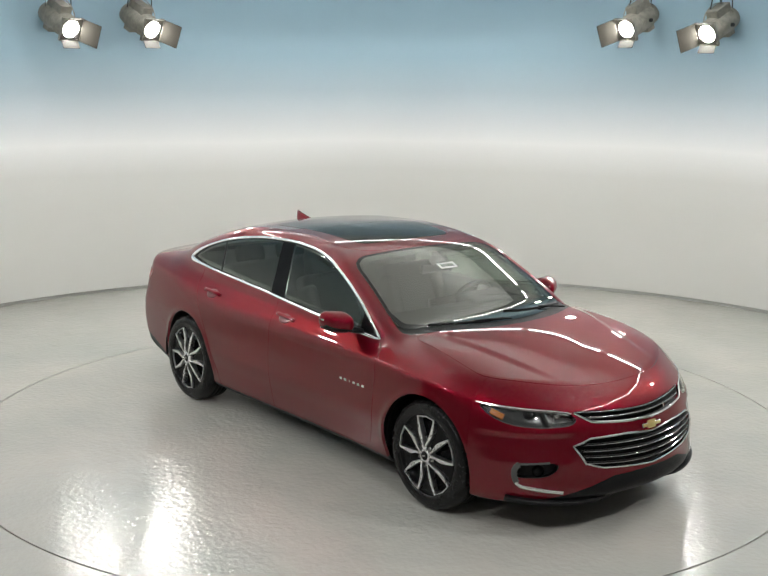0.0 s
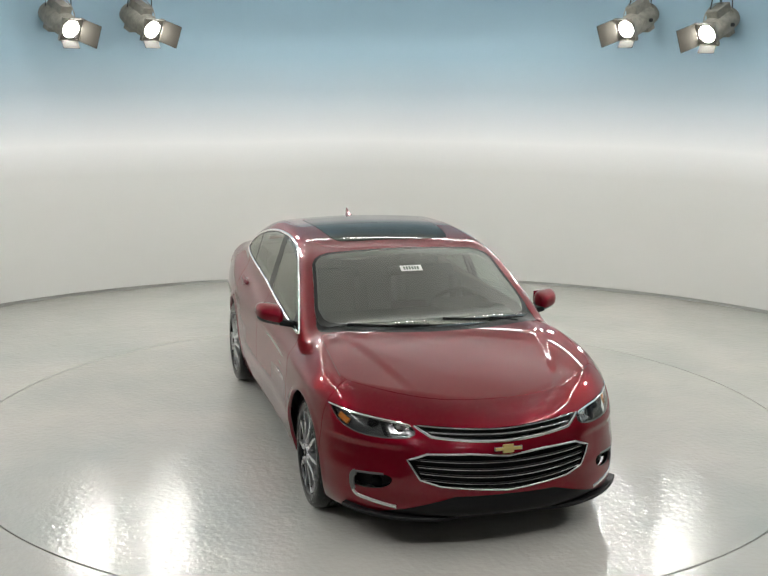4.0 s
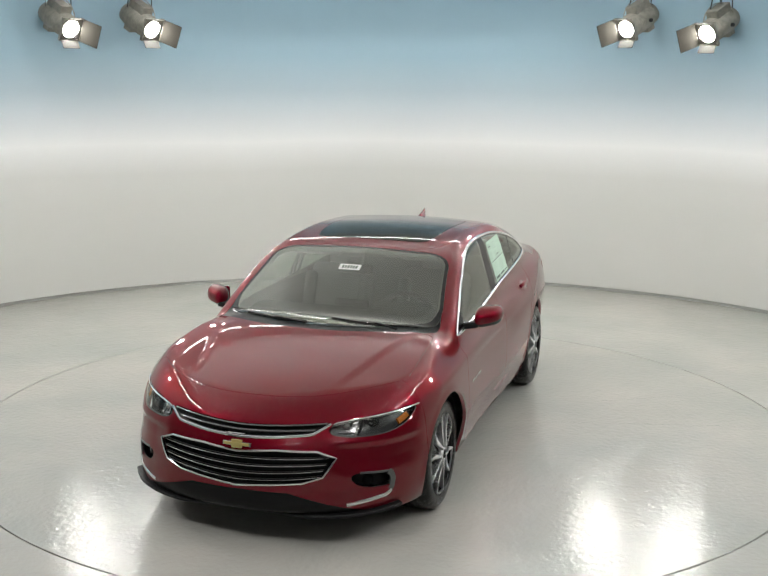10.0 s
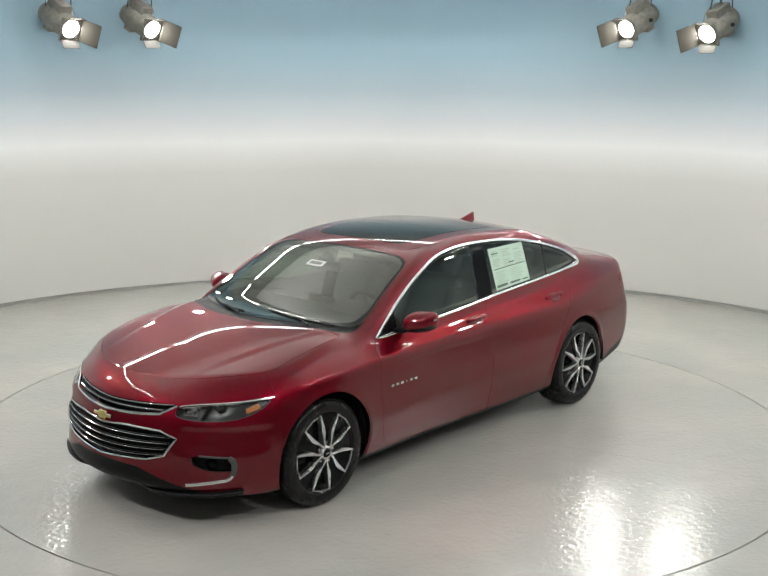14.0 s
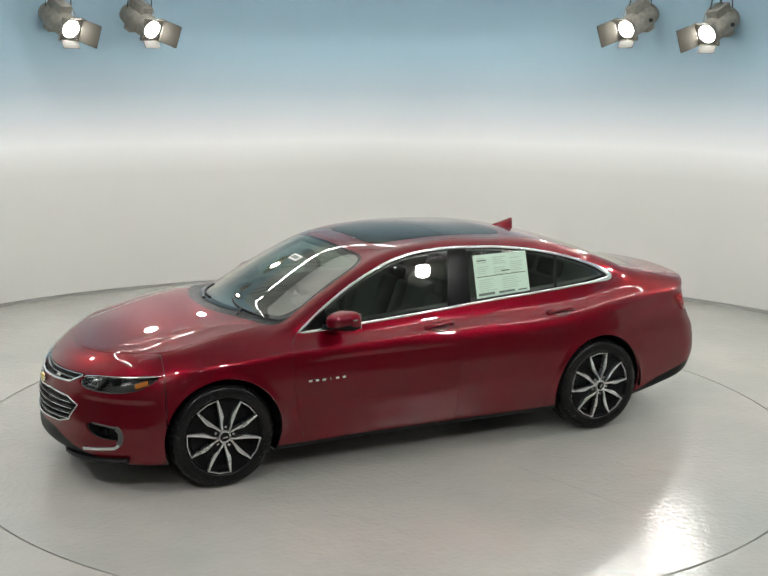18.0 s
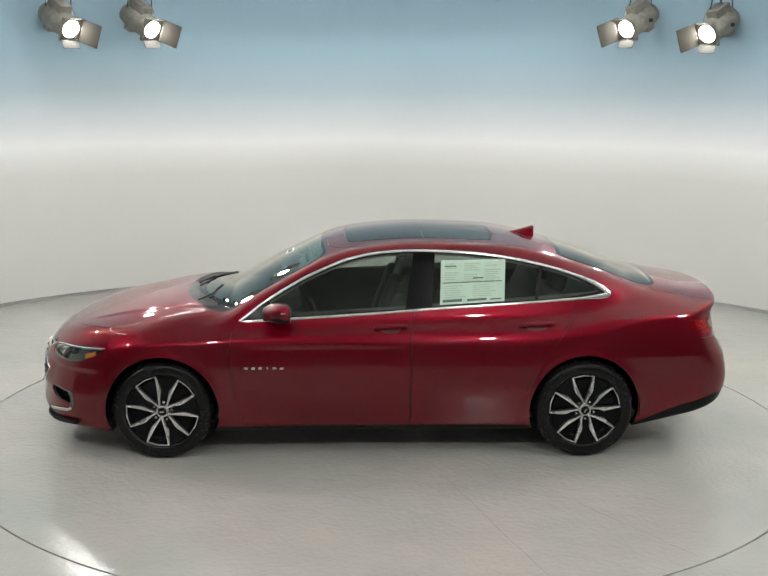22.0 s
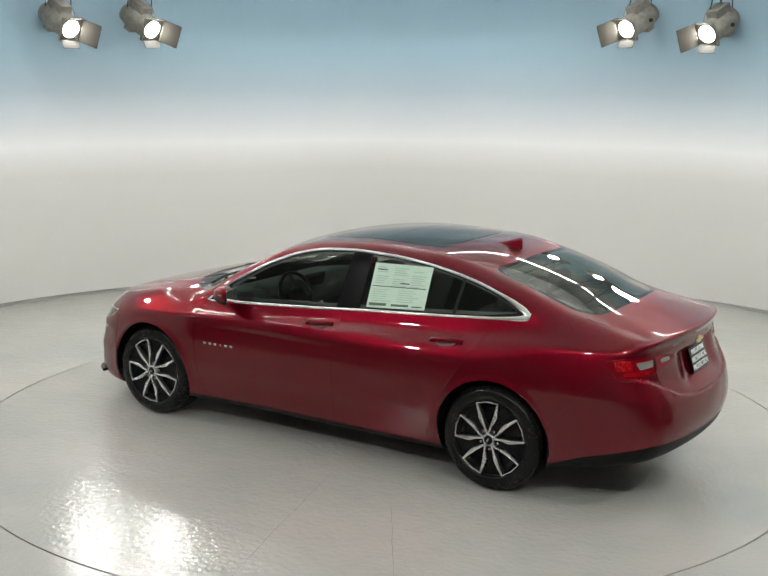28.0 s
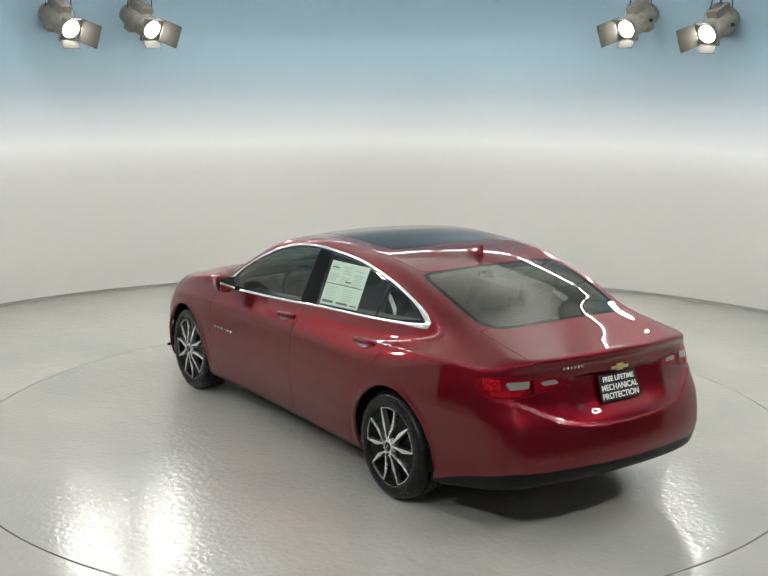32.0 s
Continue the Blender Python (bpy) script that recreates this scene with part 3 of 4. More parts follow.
DOOR_R = np.concatenate([[(-.268, 1.386)], DLO_TOP[29:], [(-1.585, 1.108), (-1.325, 1.07), (-1.325, .96), (-1.258, .86), (-1.12, .66), (-1.035, .50), (-.972, .33), (-.955, .228), (-.234, .228), (-.236, .47), (-.240, .80), (-.262, .985)]])


def onx(y, z, sign=1):
    """The x at which the body's nose (or, with sign -1, its tail) stands at y, z."""
    y, z = np.asarray(y, float), np.asarray(z, float)
    a, b = np.full(y.shape, sign * 2.7), np.full(y.shape, sign * 1.0)
    for _ in range(40):
        m = (a + b) / 2
        out = solid(m, y, z) > 0
        a, b = np.where(out, m, a), np.where(out, b, m)
    return a


def ony(x, z):
    x, z = np.asarray(x, float), np.asarray(z, float)
    a, b = np.full(x.shape, 1.2), np.full(x.shape, 0.2)
    for _ in range(40):
        m = (a + b) / 2
        out = solid(x, m, z) > 0
        a, b = np.where(out, m, a), np.where(out, b, m)
    return a


def onz(x, y):
    x, y = np.asarray(x, float), np.asarray(y, float)
    a, b = np.full(x.shape, 1.7), np.full(x.shape, 0.6)
    for _ in range(40):
        m = (a + b) / 2
        out = solid(x, y, m) > 0
        a, b = np.where(out, m, a), np.where(out, b, m)
    return a


def normal_at(p):
    g = gradient(solid, np.asarray(p, float))
    return g / np.linalg.norm(g, axis=1)[:, None]


# ---------------- small builders ----------------
def sweep(path, outs, section, closed=False):
    """A bar: the section, of (across, out) pairs, carried along the path; outs are the outward directions."""
    p, o = np.asarray(path, float), np.asarray(outs, float)
    n, k = len(p), len(section)
    if closed:
        t = np.roll(p, -1, 0) - np.roll(p, 1, 0)
    else:
        t = np.gradient(p, axis=0)
    t /= np.linalg.norm(t, axis=1)[:, None] + 1e-12
    o = o - (o * t).sum(1)[:, None] * t
    o /= np.linalg.norm(o, axis=1)[:, None] + 1e-12
    c = np.cross(o, t)
    verts = [p[i] + c[i] * a + o[i] * b for i in range(n) for a, b in section]
    faces = []
    for i in range(n if closed else n - 1):
        j = (i + 1) % n
        for q in range(k):
            r = (q + 1) % k
            faces.append((i * k + q, i * k + r, j * k + r, j * k + q))
    if not closed:
        faces.append(tuple(range(k))[::-1])
        faces.append(tuple((n - 1) * k + q for q in range(k)))
    return verts, faces


def box_section(w, h, base=0.0):
    c = min(w, h) * 0.25
    return [(-w / 2, base), (w / 2, base), (w / 2, base + h - c), (w / 2 - c, base + h), (-w / 2 + c, base + h), (-w / 2, base + h - c)]


def round_section(r, n=8, base=0.0):
    return [(r * math.cos(2 * math.pi * i / n), base + r * math.sin(2 * math.pi * i / n)) for i in range(n)]


def block(size, m=None, bevel=0.0, segs=2):
    bm = bmesh.new()
    bmesh.ops.create_cube(bm, size=1, matrix=Matrix.Diagonal((*size, 1)))
    if bevel:
        bmesh.ops.bevel(bm, geom=bm.edges[:], offset=bevel, segments=segs, profile=0.5, affect="EDGES")
    if m is not None:
        bm.transform(m)
    return bm


def disc(profile, n=24, m=None):
    v, f = lathe(profile, n)
    bm = bmesh.new()
    vs = [bm.verts.new(q) for q in v]
    for q in f:
        bm.faces.new([vs[i] for i in q])
    bmesh.ops.remove_doubles(bm, verts=bm.verts[:], dist=1e-5)
    if m is not None:
        bm.transform(m)
    return bm


def pushed(mesh, d):
    P, N, T = mesh
    L = np.linalg.norm(N, axis=1)[:, None]
    return P + N / L * d, N, T


def shell(name, mesh, mat, parent, label="", d=0.0, edge=0.0):
    """One panel of the body, moved out by d; edge: a rim turned inwards round its border."""
    P, N, T = pushed(mesh, d) if d else mesh
    if not len(T):
        return None
    T = np.asarray(T)
    if edge:
        e = np.concatenate([T[:, [0, 1]], T[:, [1, 2]], T[:, [2, 0]]])
        key = e.min(1) * len(P) + e.max(1)
        _, inv, cnt = np.unique(key, return_inverse=True, return_counts=True)
        b = e[cnt[inv] == 1]
        used, loc = np.unique(b, return_inverse=True)
        loc = loc.reshape(-1, 2) + len(P)
        Nn = N / np.linalg.norm(N, axis=1)[:, None]
        P2 = P[used] - Nn[used] * edge
        n0 = len(P)
        P, N = np.concatenate([P, P2]), np.concatenate([N, N[used]])
        T = np.concatenate([T, np.stack([b[:, 1], b[:, 0], loc[:, 0]], 1), np.stack([b[:, 1], loc[:, 0], loc[:, 1]], 1)])
    return raw(name, P, T, mat, parent, label, normals=N)


def take(mesh, f, gap=0.0):
    """The piece inside f and the rest, with a joint of that half width between them."""
    rest = split(mesh, lambda p: f(p) - gap)[1]
    piece = split(mesh, lambda p: f(p) + gap)[0]
    return piece, rest


def sides(mesh):
    return split(mesh, lambda p: -p[:, 1])


# ---------------- wheels ----------------
def wheel(root, x, s, turn):
    """A wheel with its outer face at the side s (1 left, -1 right)."""
    R = 0.243
    v, f = lathe([(.001, -.045), (.05, -.045), (.19, -.05), (.215, -.04), (.228, -.012), (.236, -.004), (R, -.004), (R + .004, -.012), (R, -.03), (.225, -.05), (.215, -.19), (.001, -.19)], 56)
    w = raw("wheel", v, f, GLOSSBLACK, root, "alloy wheel with machined spokes and black pockets")
    w.matrix_basis = pose(x, s * 0.888, AZ, -90 * s, 0, 0) @ pose(0, 0, 0, 0, 0, turn)
    prof = [(R - .002, -.012), (R + .004, .004), (R + .014, .007), (R + .03, .010), (.305, .006), (.318, -.002), (.330, -.022), (.336, -.045)]
    for k in range(4):
        z0 = -.052 - k * .036
        prof += [(.337, z0), (.338, z0 - .026), (.330, z0 - .028), (.330, z0 - .034)]
    prof += [(.336, -.200), (.325, -.215), (.25, -.21), (.23, -.19)]
    v, f = lathe(prof, 72)
    raw("tyre", v, f, RUBBER, w, "black rubber tyre")
    for k in range(5):
        a = radians(72 * k)
        bm = bmesh.new()
        for sg in (-1, 1):
            ring = [(.034, 14), (.055, 15), (.085, 18.5), (.112, 23), (.130, 25.2), (.150, 24.6), (.190, 21.4), (.236, 18.8), (.2415, 18.2), (.2415, 0), (.2355, 0), (.2355, 16.2), (.20, 16.0), (.15, 15.2), (.10, 12), (.066, 6), (.050, 0)]
            top, low = [], []
            for r, d in ring:
                q = a + sg * radians(d)
                lift = .004 + .012 * math.exp(-((r - .05) / .07) ** 2)
                top.append(bm.verts.new((r * math.cos(q), r * math.sin(q), lift)))
                low.append(bm.verts.new((r * math.cos(q), r * math.sin(q), -.03)))
            n = len(ring)
            bm.faces.new(top if sg > 0 else top[::-1])
            for i in range(n):
                j = (i + 1) % n
                bm.faces.new((top[i], low[i], low[j], top[j]) if sg > 0 else (top[j], low[j], low[i], top[i]))
        bmesh.ops.recalc_face_normals(bm, faces=bm.faces[:])
        part("spoke", bm, ALLOY, w, "machined alloy twin spoke")
        # black web between two spokes, with its nut
        bm = bmesh.new()
        q0 = a + radians(36)
        ring = [(.05, -20), (.10, -13), (.17, -10), (.236, -16), (.236, 16), (.17, 10), (.10, 13), (.05, 20)]
        top = [bm.verts.new((r * math.cos(q0 + radians(d)), r * math.sin(q0 + radians(d)), -.012)) for r, d in ring]
        low = [bm.verts.new((r * math.cos(q0 + radians(d * 1.1)), r * math.sin(q0 + radians(d * 1.1)), -.045)) for r, d in ring]
        bm.faces.new(top)
        for i in range(len(ring)):
            j = (i + 1) % len(ring)
            bm.faces.new((top[i], low[i], low[j], top[j]))
        bmesh.ops.recalc_face_normals(bm, faces=bm.faces[:])
        part("web", bm, GLOSSBLACK, w)
        part("wheel_nut", disc([(.0001, .010), (.007, .010), (.010, .004), (.011, -.02)], 8, pose(.062 * math.cos(q0), .062 * math.sin(q0), -.004)), CHROME, w)
    part("hub_ring", disc([(.029, .004), (.030, .017), (.037, .017), (.042, .008), (.044, -.01)], 30), ALLOY, w, smooth=True)
    part("hub_cap", disc([(.0001, .022), (.022, .021), (.027, .016), (.029, -.02)], 24), BLACK, w)
    part("emblem", block((.030, .009, .004), pose(0, 0, .022), .002), CHROME, w)
    return w


# ---------------- the interior ----------------
def soft_block(name, size, m, root, mat, label="", bevel=0.05):
    return part(name, block(size, m, min(bevel, min(size) * 0.45), 4), mat, root, label, smooth=True)


def interior(root):
    soft_block("cabin_floor", (2.9, 1.5, .06), pose(-.35, 0, .26), root, CARPET)
    for s in (1, -1):
        seat = soft_block("front_seat", (.50, .50, .20), pose(.12, s * .37, .52, 0, -6, 0), root, SEAT, "grey fabric front seat")
        soft_block("backrest", (.16, .48, .62), pose(-.20, s * .37, .83, 0, -20, 0), seat, SEAT)
        soft_block("headrest", (.11, .27, .19), pose(-.35, s * .37, 1.19, 0, -14, 0), seat, SEAT, bevel=.045)
        for d in (-.06, .06):
            part("headrest_post", disc([(.0001, .12), (.007, .12), (.007, 0), (.0001, 0)], 8, pose(-.315, s * .37 + d, 1.04, 0, -16, 0)), CHROME, seat)
        soft_block("bolster", (.15, .09, .50), pose(-.13, s * .37 + .22, .83, 0, -20, 0), seat, SEAT, bevel=.04)
        soft_block("bolster", (.15, .09, .50), pose(-.13, s * .37 - .22, .83, 0, -20, 0), seat, SEAT, bevel=.04)
    bench = soft_block("rear_bench", (.52, 1.30, .20), pose(-.78, 0, .52, 0, -6, 0), root, SEAT, "grey fabric rear bench seat")
    soft_block("backrest", (.17, 1.28, .60), pose(-1.14, 0, .80, 0, -24, 0), bench, SEAT)
    for y in (-.38, 0, .38):
        soft_block("headrest", (.10, .25, .15), pose(-1.29, y, 1.13, 0, -18, 0), bench, SEAT, bevel=.045)
    soft_block("parcel_shelf", (.62, 1.14, .03), pose(-1.62, 0, 1.045), root, CARPET, bevel=.01)
    dash = soft_block("dashboard", (.52, 1.42, .22), pose(.80, 0, .87, 0, 8, 0), root, DASH, "dark grey moulded dashboard", bevel=.09)
    soft_block("instrument_hood", (.22, .40, .10), pose(.60, .37, .985, 0, 6, 0), dash, DASH, bevel=.04)
    soft_block("screen", (.03, .24, .14), pose(.56, 0, .97, 0, -14, 0), dash, GLOSSBLACK, bevel=.01)
    soft_block("console", (.95, .22, .22), pose(.15, 0, .50), root, DASH, bevel=.04)
    m = pose(.44, .37, .93, 0, -66, 0)
    n = 40
    p = [m @ Vector((.185 * math.cos(2 * math.pi * i / n), .185 * math.sin(2 * math.pi * i / n), 0)) for i in range(n)]
    o = [(q - m.translation).normalized() for q in p]
    v, f = sweep(p, o, round_section(.016), True)
    st = raw("steering_wheel", v, f, BLACK, root, "black steering wheel")
    part("wheel_boss", block((.13, .16, .05), m, .02, 3), BLACK, st)
    for a in (0, 180, 270):
        part("wheel_spoke", block((.15, .035, .015), m @ pose(0, 0, 0, 0, 0, a) @ pose(.10, 0, 0), .005), DASH, st)
    part("mirror_inside", block((.03, .24, .065), pose(.47, 0, 1.235, 0, 8, 0), .012, 3), BLACK, root, smooth=True)
    part("mirror_stem", block((.08, .10, .05), pose(.50, 0, 1.285, 0, 25, 0), .015, 2), BLACK, root)
    for s in (1, -1):
        part("sun_visor", block((.17, .40, .02), pose(.27, s * .36, 1.335, 0, 22, 0), .008, 2), SEAT, root)
# ---------------- the car ----------------
def lamp_front(root, lens, s):
    """Clear lens over a bright inner reflector box and a dark outer part with an amber tip."""
    deep = pushed(lens, -.045)
    bright, dark = split(deep, lambda p: np.abs(p[:, 1]) - p[:, 0] + 2 - (.475 + (p[:, 2] - .64) * 1.0))
    unit = shell("headlamp", dark, LAMPDARK, root, "clear headlamp with a bright inner reflector and dark housing")
    shell("reflector", bright, REFLECTOR, unit, "bright reflector box")
    shell("lens", lens, CLEAR, unit, "clear lens", -.002, .012)
    c = [(2.105, .535, .682, .030), (2.02, .660, .692, .028)]
    for x, y, z, r in c:
        m = pose(x, s * y, z) @ look((0, 0, 0), (-.80, -s * .55, -.02)).to_3x3().to_4x4()
        part("projector", disc([(.0001, .030), (r * .5, .026), (r * .85, .012), (r, 0), (r * 1.15, .002), (r * 1.2, -.03)], 24, m), CHROME if r > .029 else GLOSSBLACK, unit, smooth=True)
    z = np.linspace(.648, .722, 6)
    line(unit, "divider", .475 + (z - .64) * 1.0, z, s, .016, .030, -.046, GLOSSBLACK)
    q = np.linspace(.34, .46, 8)
    line(unit, "reflector_rib", q, np.interp(q, [.34, .46], [.672, .668]), s, .006, .020, -.046, CHROME)
    q = np.linspace(.33, 1.04, 28)
    line(unit, "light_guide", q, np.interp(q, [.30, .47, .79, 1.05], [.698, .720, .736, .751]), s, .008, .010, -.016, CHROME)
    q = np.linspace(.85, .955, 8)
    line(unit, "turn_lamp", q, np.interp(q, [.85, .955], [.690, .716]), s, .032, .012, -.032, AMBER)
    q = np.linspace(.315, 1.065, 30)
    line(unit, "top_trim", q, np.interp(q, [.305, .33, .47, .79, 1.065], [.698, .709, .722, .738, .752]), s, .007, .005, -.001, BRIGHT, "thin bright strip along the upper edge")
    for k in range(3):
        z = np.linspace(.660, .700, 4)
        line(unit, "reflector_rib", .365 + .035 * k + .25 * (z - .66), z, s, .004, .014, -.046, CHROME)


def sweep_wide(p, outs, wide):
    """A half-round bead round a closed path, with a width of its own at each point."""
    sec = [(math.cos(a), math.sin(a)) for a in np.linspace(0, math.pi, 7)]
    t = np.roll(p, -1, 0) - np.roll(p, 1, 0)
    t /= np.linalg.norm(t, axis=1)[:, None]
    o = outs - (outs * t).sum(1)[:, None] * t
    o /= np.linalg.norm(o, axis=1)[:, None]
    c = np.cross(o, t)
    n, k = len(p), len(sec)
    verts = [p[i] + c[i] * a * wide[i] + o[i] * (b * .009 - .002) for i in range(n) for a, b in sec]
    faces = [(i * k + q, i * k + q + 1, (i + 1) % n * k + q + 1, (i + 1) % n * k + q) for i in range(n) for q in range(k - 1)]
    return verts, faces


def corner_points(q, z, s):
    """Points of the front corner with across = |y| - x + 2."""
    a, b = np.zeros_like(q), np.ones_like(q) * 1.2
    for _ in range(40):
        m = (a + b) / 2
        out = solid(m + 2 - q, m, z) > 0
        a, b = np.where(out, a, m), np.where(out, m, b)
    return np.stack([a + 2 - q, s * a, z], 1)


def line(parent, name, q, z, s, w, h, base, mat, label=""):
    p = corner_points(np.asarray(q, float), np.asarray(z, float), s)
    v, f = sweep(p, normal_at(p), box_section(w, h, base))
    return raw(name, v, f, mat, parent, label, smooth=False)


def nose_points(y, z, back=0.0):
    y, z = np.asarray(y, float), np.asarray(z, float)
    return np.stack([onx(y, z) - back, y, z], 1)


def grille(root):
    ys = np.linspace(-1, 1, 33)
    g = raw("upper_grille", *patch(lambda u, w: (u * .47, .640 + .070 * w + .012 * abs(u) ** 1.5), .05), BLACK, root, "black upper grille with chrome lower edge")
    for k, w in ((0, .35), (1, .72)):
        y = ys * (.40 + .05 * k)
        z = .640 + w * .062 + (.010 + .012 * w) * (np.abs(y) / .45) ** 1.5 + .004
        p = nose_points(y, z, .018)
        v, f = sweep(p, [(1, 0, 0)] * len(p), box_section(.009, .014, 0))
        raw("bar", v, f, GRILLEBAR, g, smooth=False)
    y = np.concatenate([np.linspace(-.475, -.41, 5), np.linspace(-.40, .40, 33), np.linspace(.41, .475, 5)])
    z = np.interp(np.abs(y), [0, .207, .395, .45, .50], [.632, .641, .657, .690, .722])
    p = nose_points(y, z)
    v, f = sweep(p, normal_at(p), box_section(.014, .015, -.006))
    raw("chrome_edge", v, f, CHROME, g, "chrome strip", smooth=False)
    h = raw("lower_grille", *patch(lambda u, w: (u * (.465 + .055 * w), .374 + .03 * abs(u) ** 2 + w * (.187 - .03 * abs(u) ** 2)), .06), BLACK, root, "black lower grille in a chrome frame")
    for k in range(4):
        w = .17 + .215 * k
        y = ys * (.445 + .055 * w)
        z = .374 + .036 * np.abs(ys) ** 1.6 + w * (.187 - .028 * np.abs(ys) ** 1.6)
        p = nose_points(y, z, .022)
        v, f = sweep(p, [(1, 0, 0.2)] * len(p), box_section(.012, .020, 0))
        raw("bar", v, f, BLACK, h, smooth=False)
        v, f = sweep(p + np.array([.019, 0, .001]), [(1, 0, 0.2)] * len(p), box_section(.0045, .003, 0))
        raw("bar_edge", v, f, CHROME, h, "chrome edge", smooth=False)
    loop = []
    L = np.array(LGRILLE)
    for a, b in zip(L, np.roll(L, -1, 0)):
        for t in np.linspace(0, 1, max(2, int(np.hypot(*(b - a)) / .02) + 1))[:-1]:
            loop.append(a + t * (b - a))
    loop = np.array(loop)
    p = nose_points(loop[:, 0], loop[:, 1])
    v, f = sweep(p, normal_at(p), box_section(.011, .016, -.007), True)
    raw("chrome_frame", v, f, CHROME, h, "chrome frame", smooth=False)
    em = part("emblem", block((.012, .165, .022), pose(onx(0, .600) + .012, 0, .600, 0, -8, 0), .004), CHROME, root, "gold emblem plate with chrome rim")
    part("emblem_bar", block((.012, .150, .016), pose(onx(0, .600) + .016, 0, .600, 0, -8, 0), .003), GOLD, em)
    part("emblem_block", block((.014, .062, .046), pose(onx(0, .600) + .014, 0, .600, 0, -8, 0), .004), GOLD, em)


def patch(fun, back, nu=32, nw=6):
    """A recessed sheet behind the nose; fun gives y, z from u (-1..1) and w (0..1)."""
    verts, faces = [], []
    for j in range(nw + 1):
        for i in range(nu + 1):
            y, z = fun(-1 + 2 * i / nu, j / nw)
            verts.append((float(onx(y, z)) - back, y, z))
    for j in range(nw):
        for i in range(nu):
            a = j * (nu + 1) + i
            faces.append((a, a + 1, a + nu + 2, a + nu + 1))
    return verts, faces


def door_mirror(door, s):
    """The housing is a rounded shell; its cap is red, its foot black."""
    n, k = 20, 14
    verts = []
    for i in range(n + 1):
        u = i / n
        cy = .885 + .172 * u
        half = .070 * (1 - (2 * u - 1) ** 4) ** .5 * (1 - .18 * u) + .004
        dep = .125 * (1 - (2 * u - 1) ** 4) ** .5 * (1 - .25 * u) + .004
        cx, cz = .645 - .07 * u, 1.005 + .022 * u
        for j in range(k):
            a = 2 * math.pi * j / k
            ca, sa = math.cos(a), math.sin(a)
            x = cx + dep * (ca if ca > 0 else .35 * ca)
            verts.append((x, s * cy, cz + half * (abs(sa) ** .8) * (1 if sa > 0 else -1)))
    P = np.array(verts)
    faces = []
    for i in range(n):
        for j in range(k):
            q = (j + 1) % k
            fc = (i * k + j, i * k + q, (i + 1) * k + q, (i + 1) * k + j)
            faces.append(fc if s < 0 else fc[::-1])
    caps = [tuple(range(k)), tuple(n * k + j for j in range(k))]
    red = [f for f in faces if np.mean([P[i][2] for i in f]) > 0.985 + .02 * np.mean([abs(P[i][1]) - .885 for i in f]) / .17 and np.mean([P[i][0] for i in f]) > .56]
    dark = [f for f in faces if f not in red]
    h = raw("door_mirror", verts, dark + caps, BLACK, door, "door mirror with red cap and black foot")
    raw("mirror_cap", verts, red, PAINT, h, "red painted cap")
    part("mirror_glass", block((.004, .125, .098), pose(.560, s * .972, 1.018, 0, 0, s * 6), .001), MIRROR, h)
    part("mirror_arm", block((.10, .10, .035), pose(.69, s * .875, .962, s * 12, 0, 0), .012, 3), BLACK, h, smooth=True)
    part("turn_repeater", block((.030, .004, .010), pose(.60, s * 1.055, 1.035), .001), CLEARLENS, h)


def handle(door, x0, x1, z, s):
    xs = np.linspace(x0, x1, 17)
    zz = z + .10 * (xs[0] - xs) * .5
    y = ony(xs, zz)
    p = np.stack([xs, s * y, zz], 1)
    u = np.linspace(-1, 1, 17)
    out = .022 * (1 - u ** 6)
    nn = normal_at(p)
    v, f = sweep(p + nn * (out[:, None] - .004), nn, [(.014 * math.cos(a), .007 + .008 * math.sin(a)) for a in np.arange(12) * math.pi / 6])
    h = raw("door_handle", v, f, PAINT, door, "red painted door handle")
    m = len(xs) // 2
    c = np.array([[xs[m], s * ony(xs[m], z + .0), z]])
    n0 = normal_at(c)[0]
    r = Vector(n0).to_track_quat("Z", "Y").to_matrix().to_4x4()
    # flat disc in darker red, in place of a shaded hollow
    part("handle_cup_shade", disc([(.0001, .0035), (.030, .0033), (.040, .001), (.042, -.004)], 24, Matrix.Translation(c[0]) @ r @ Matrix.Diagonal((1.75, .95, 1, 1))), PAINTDARK, h, smooth=True)


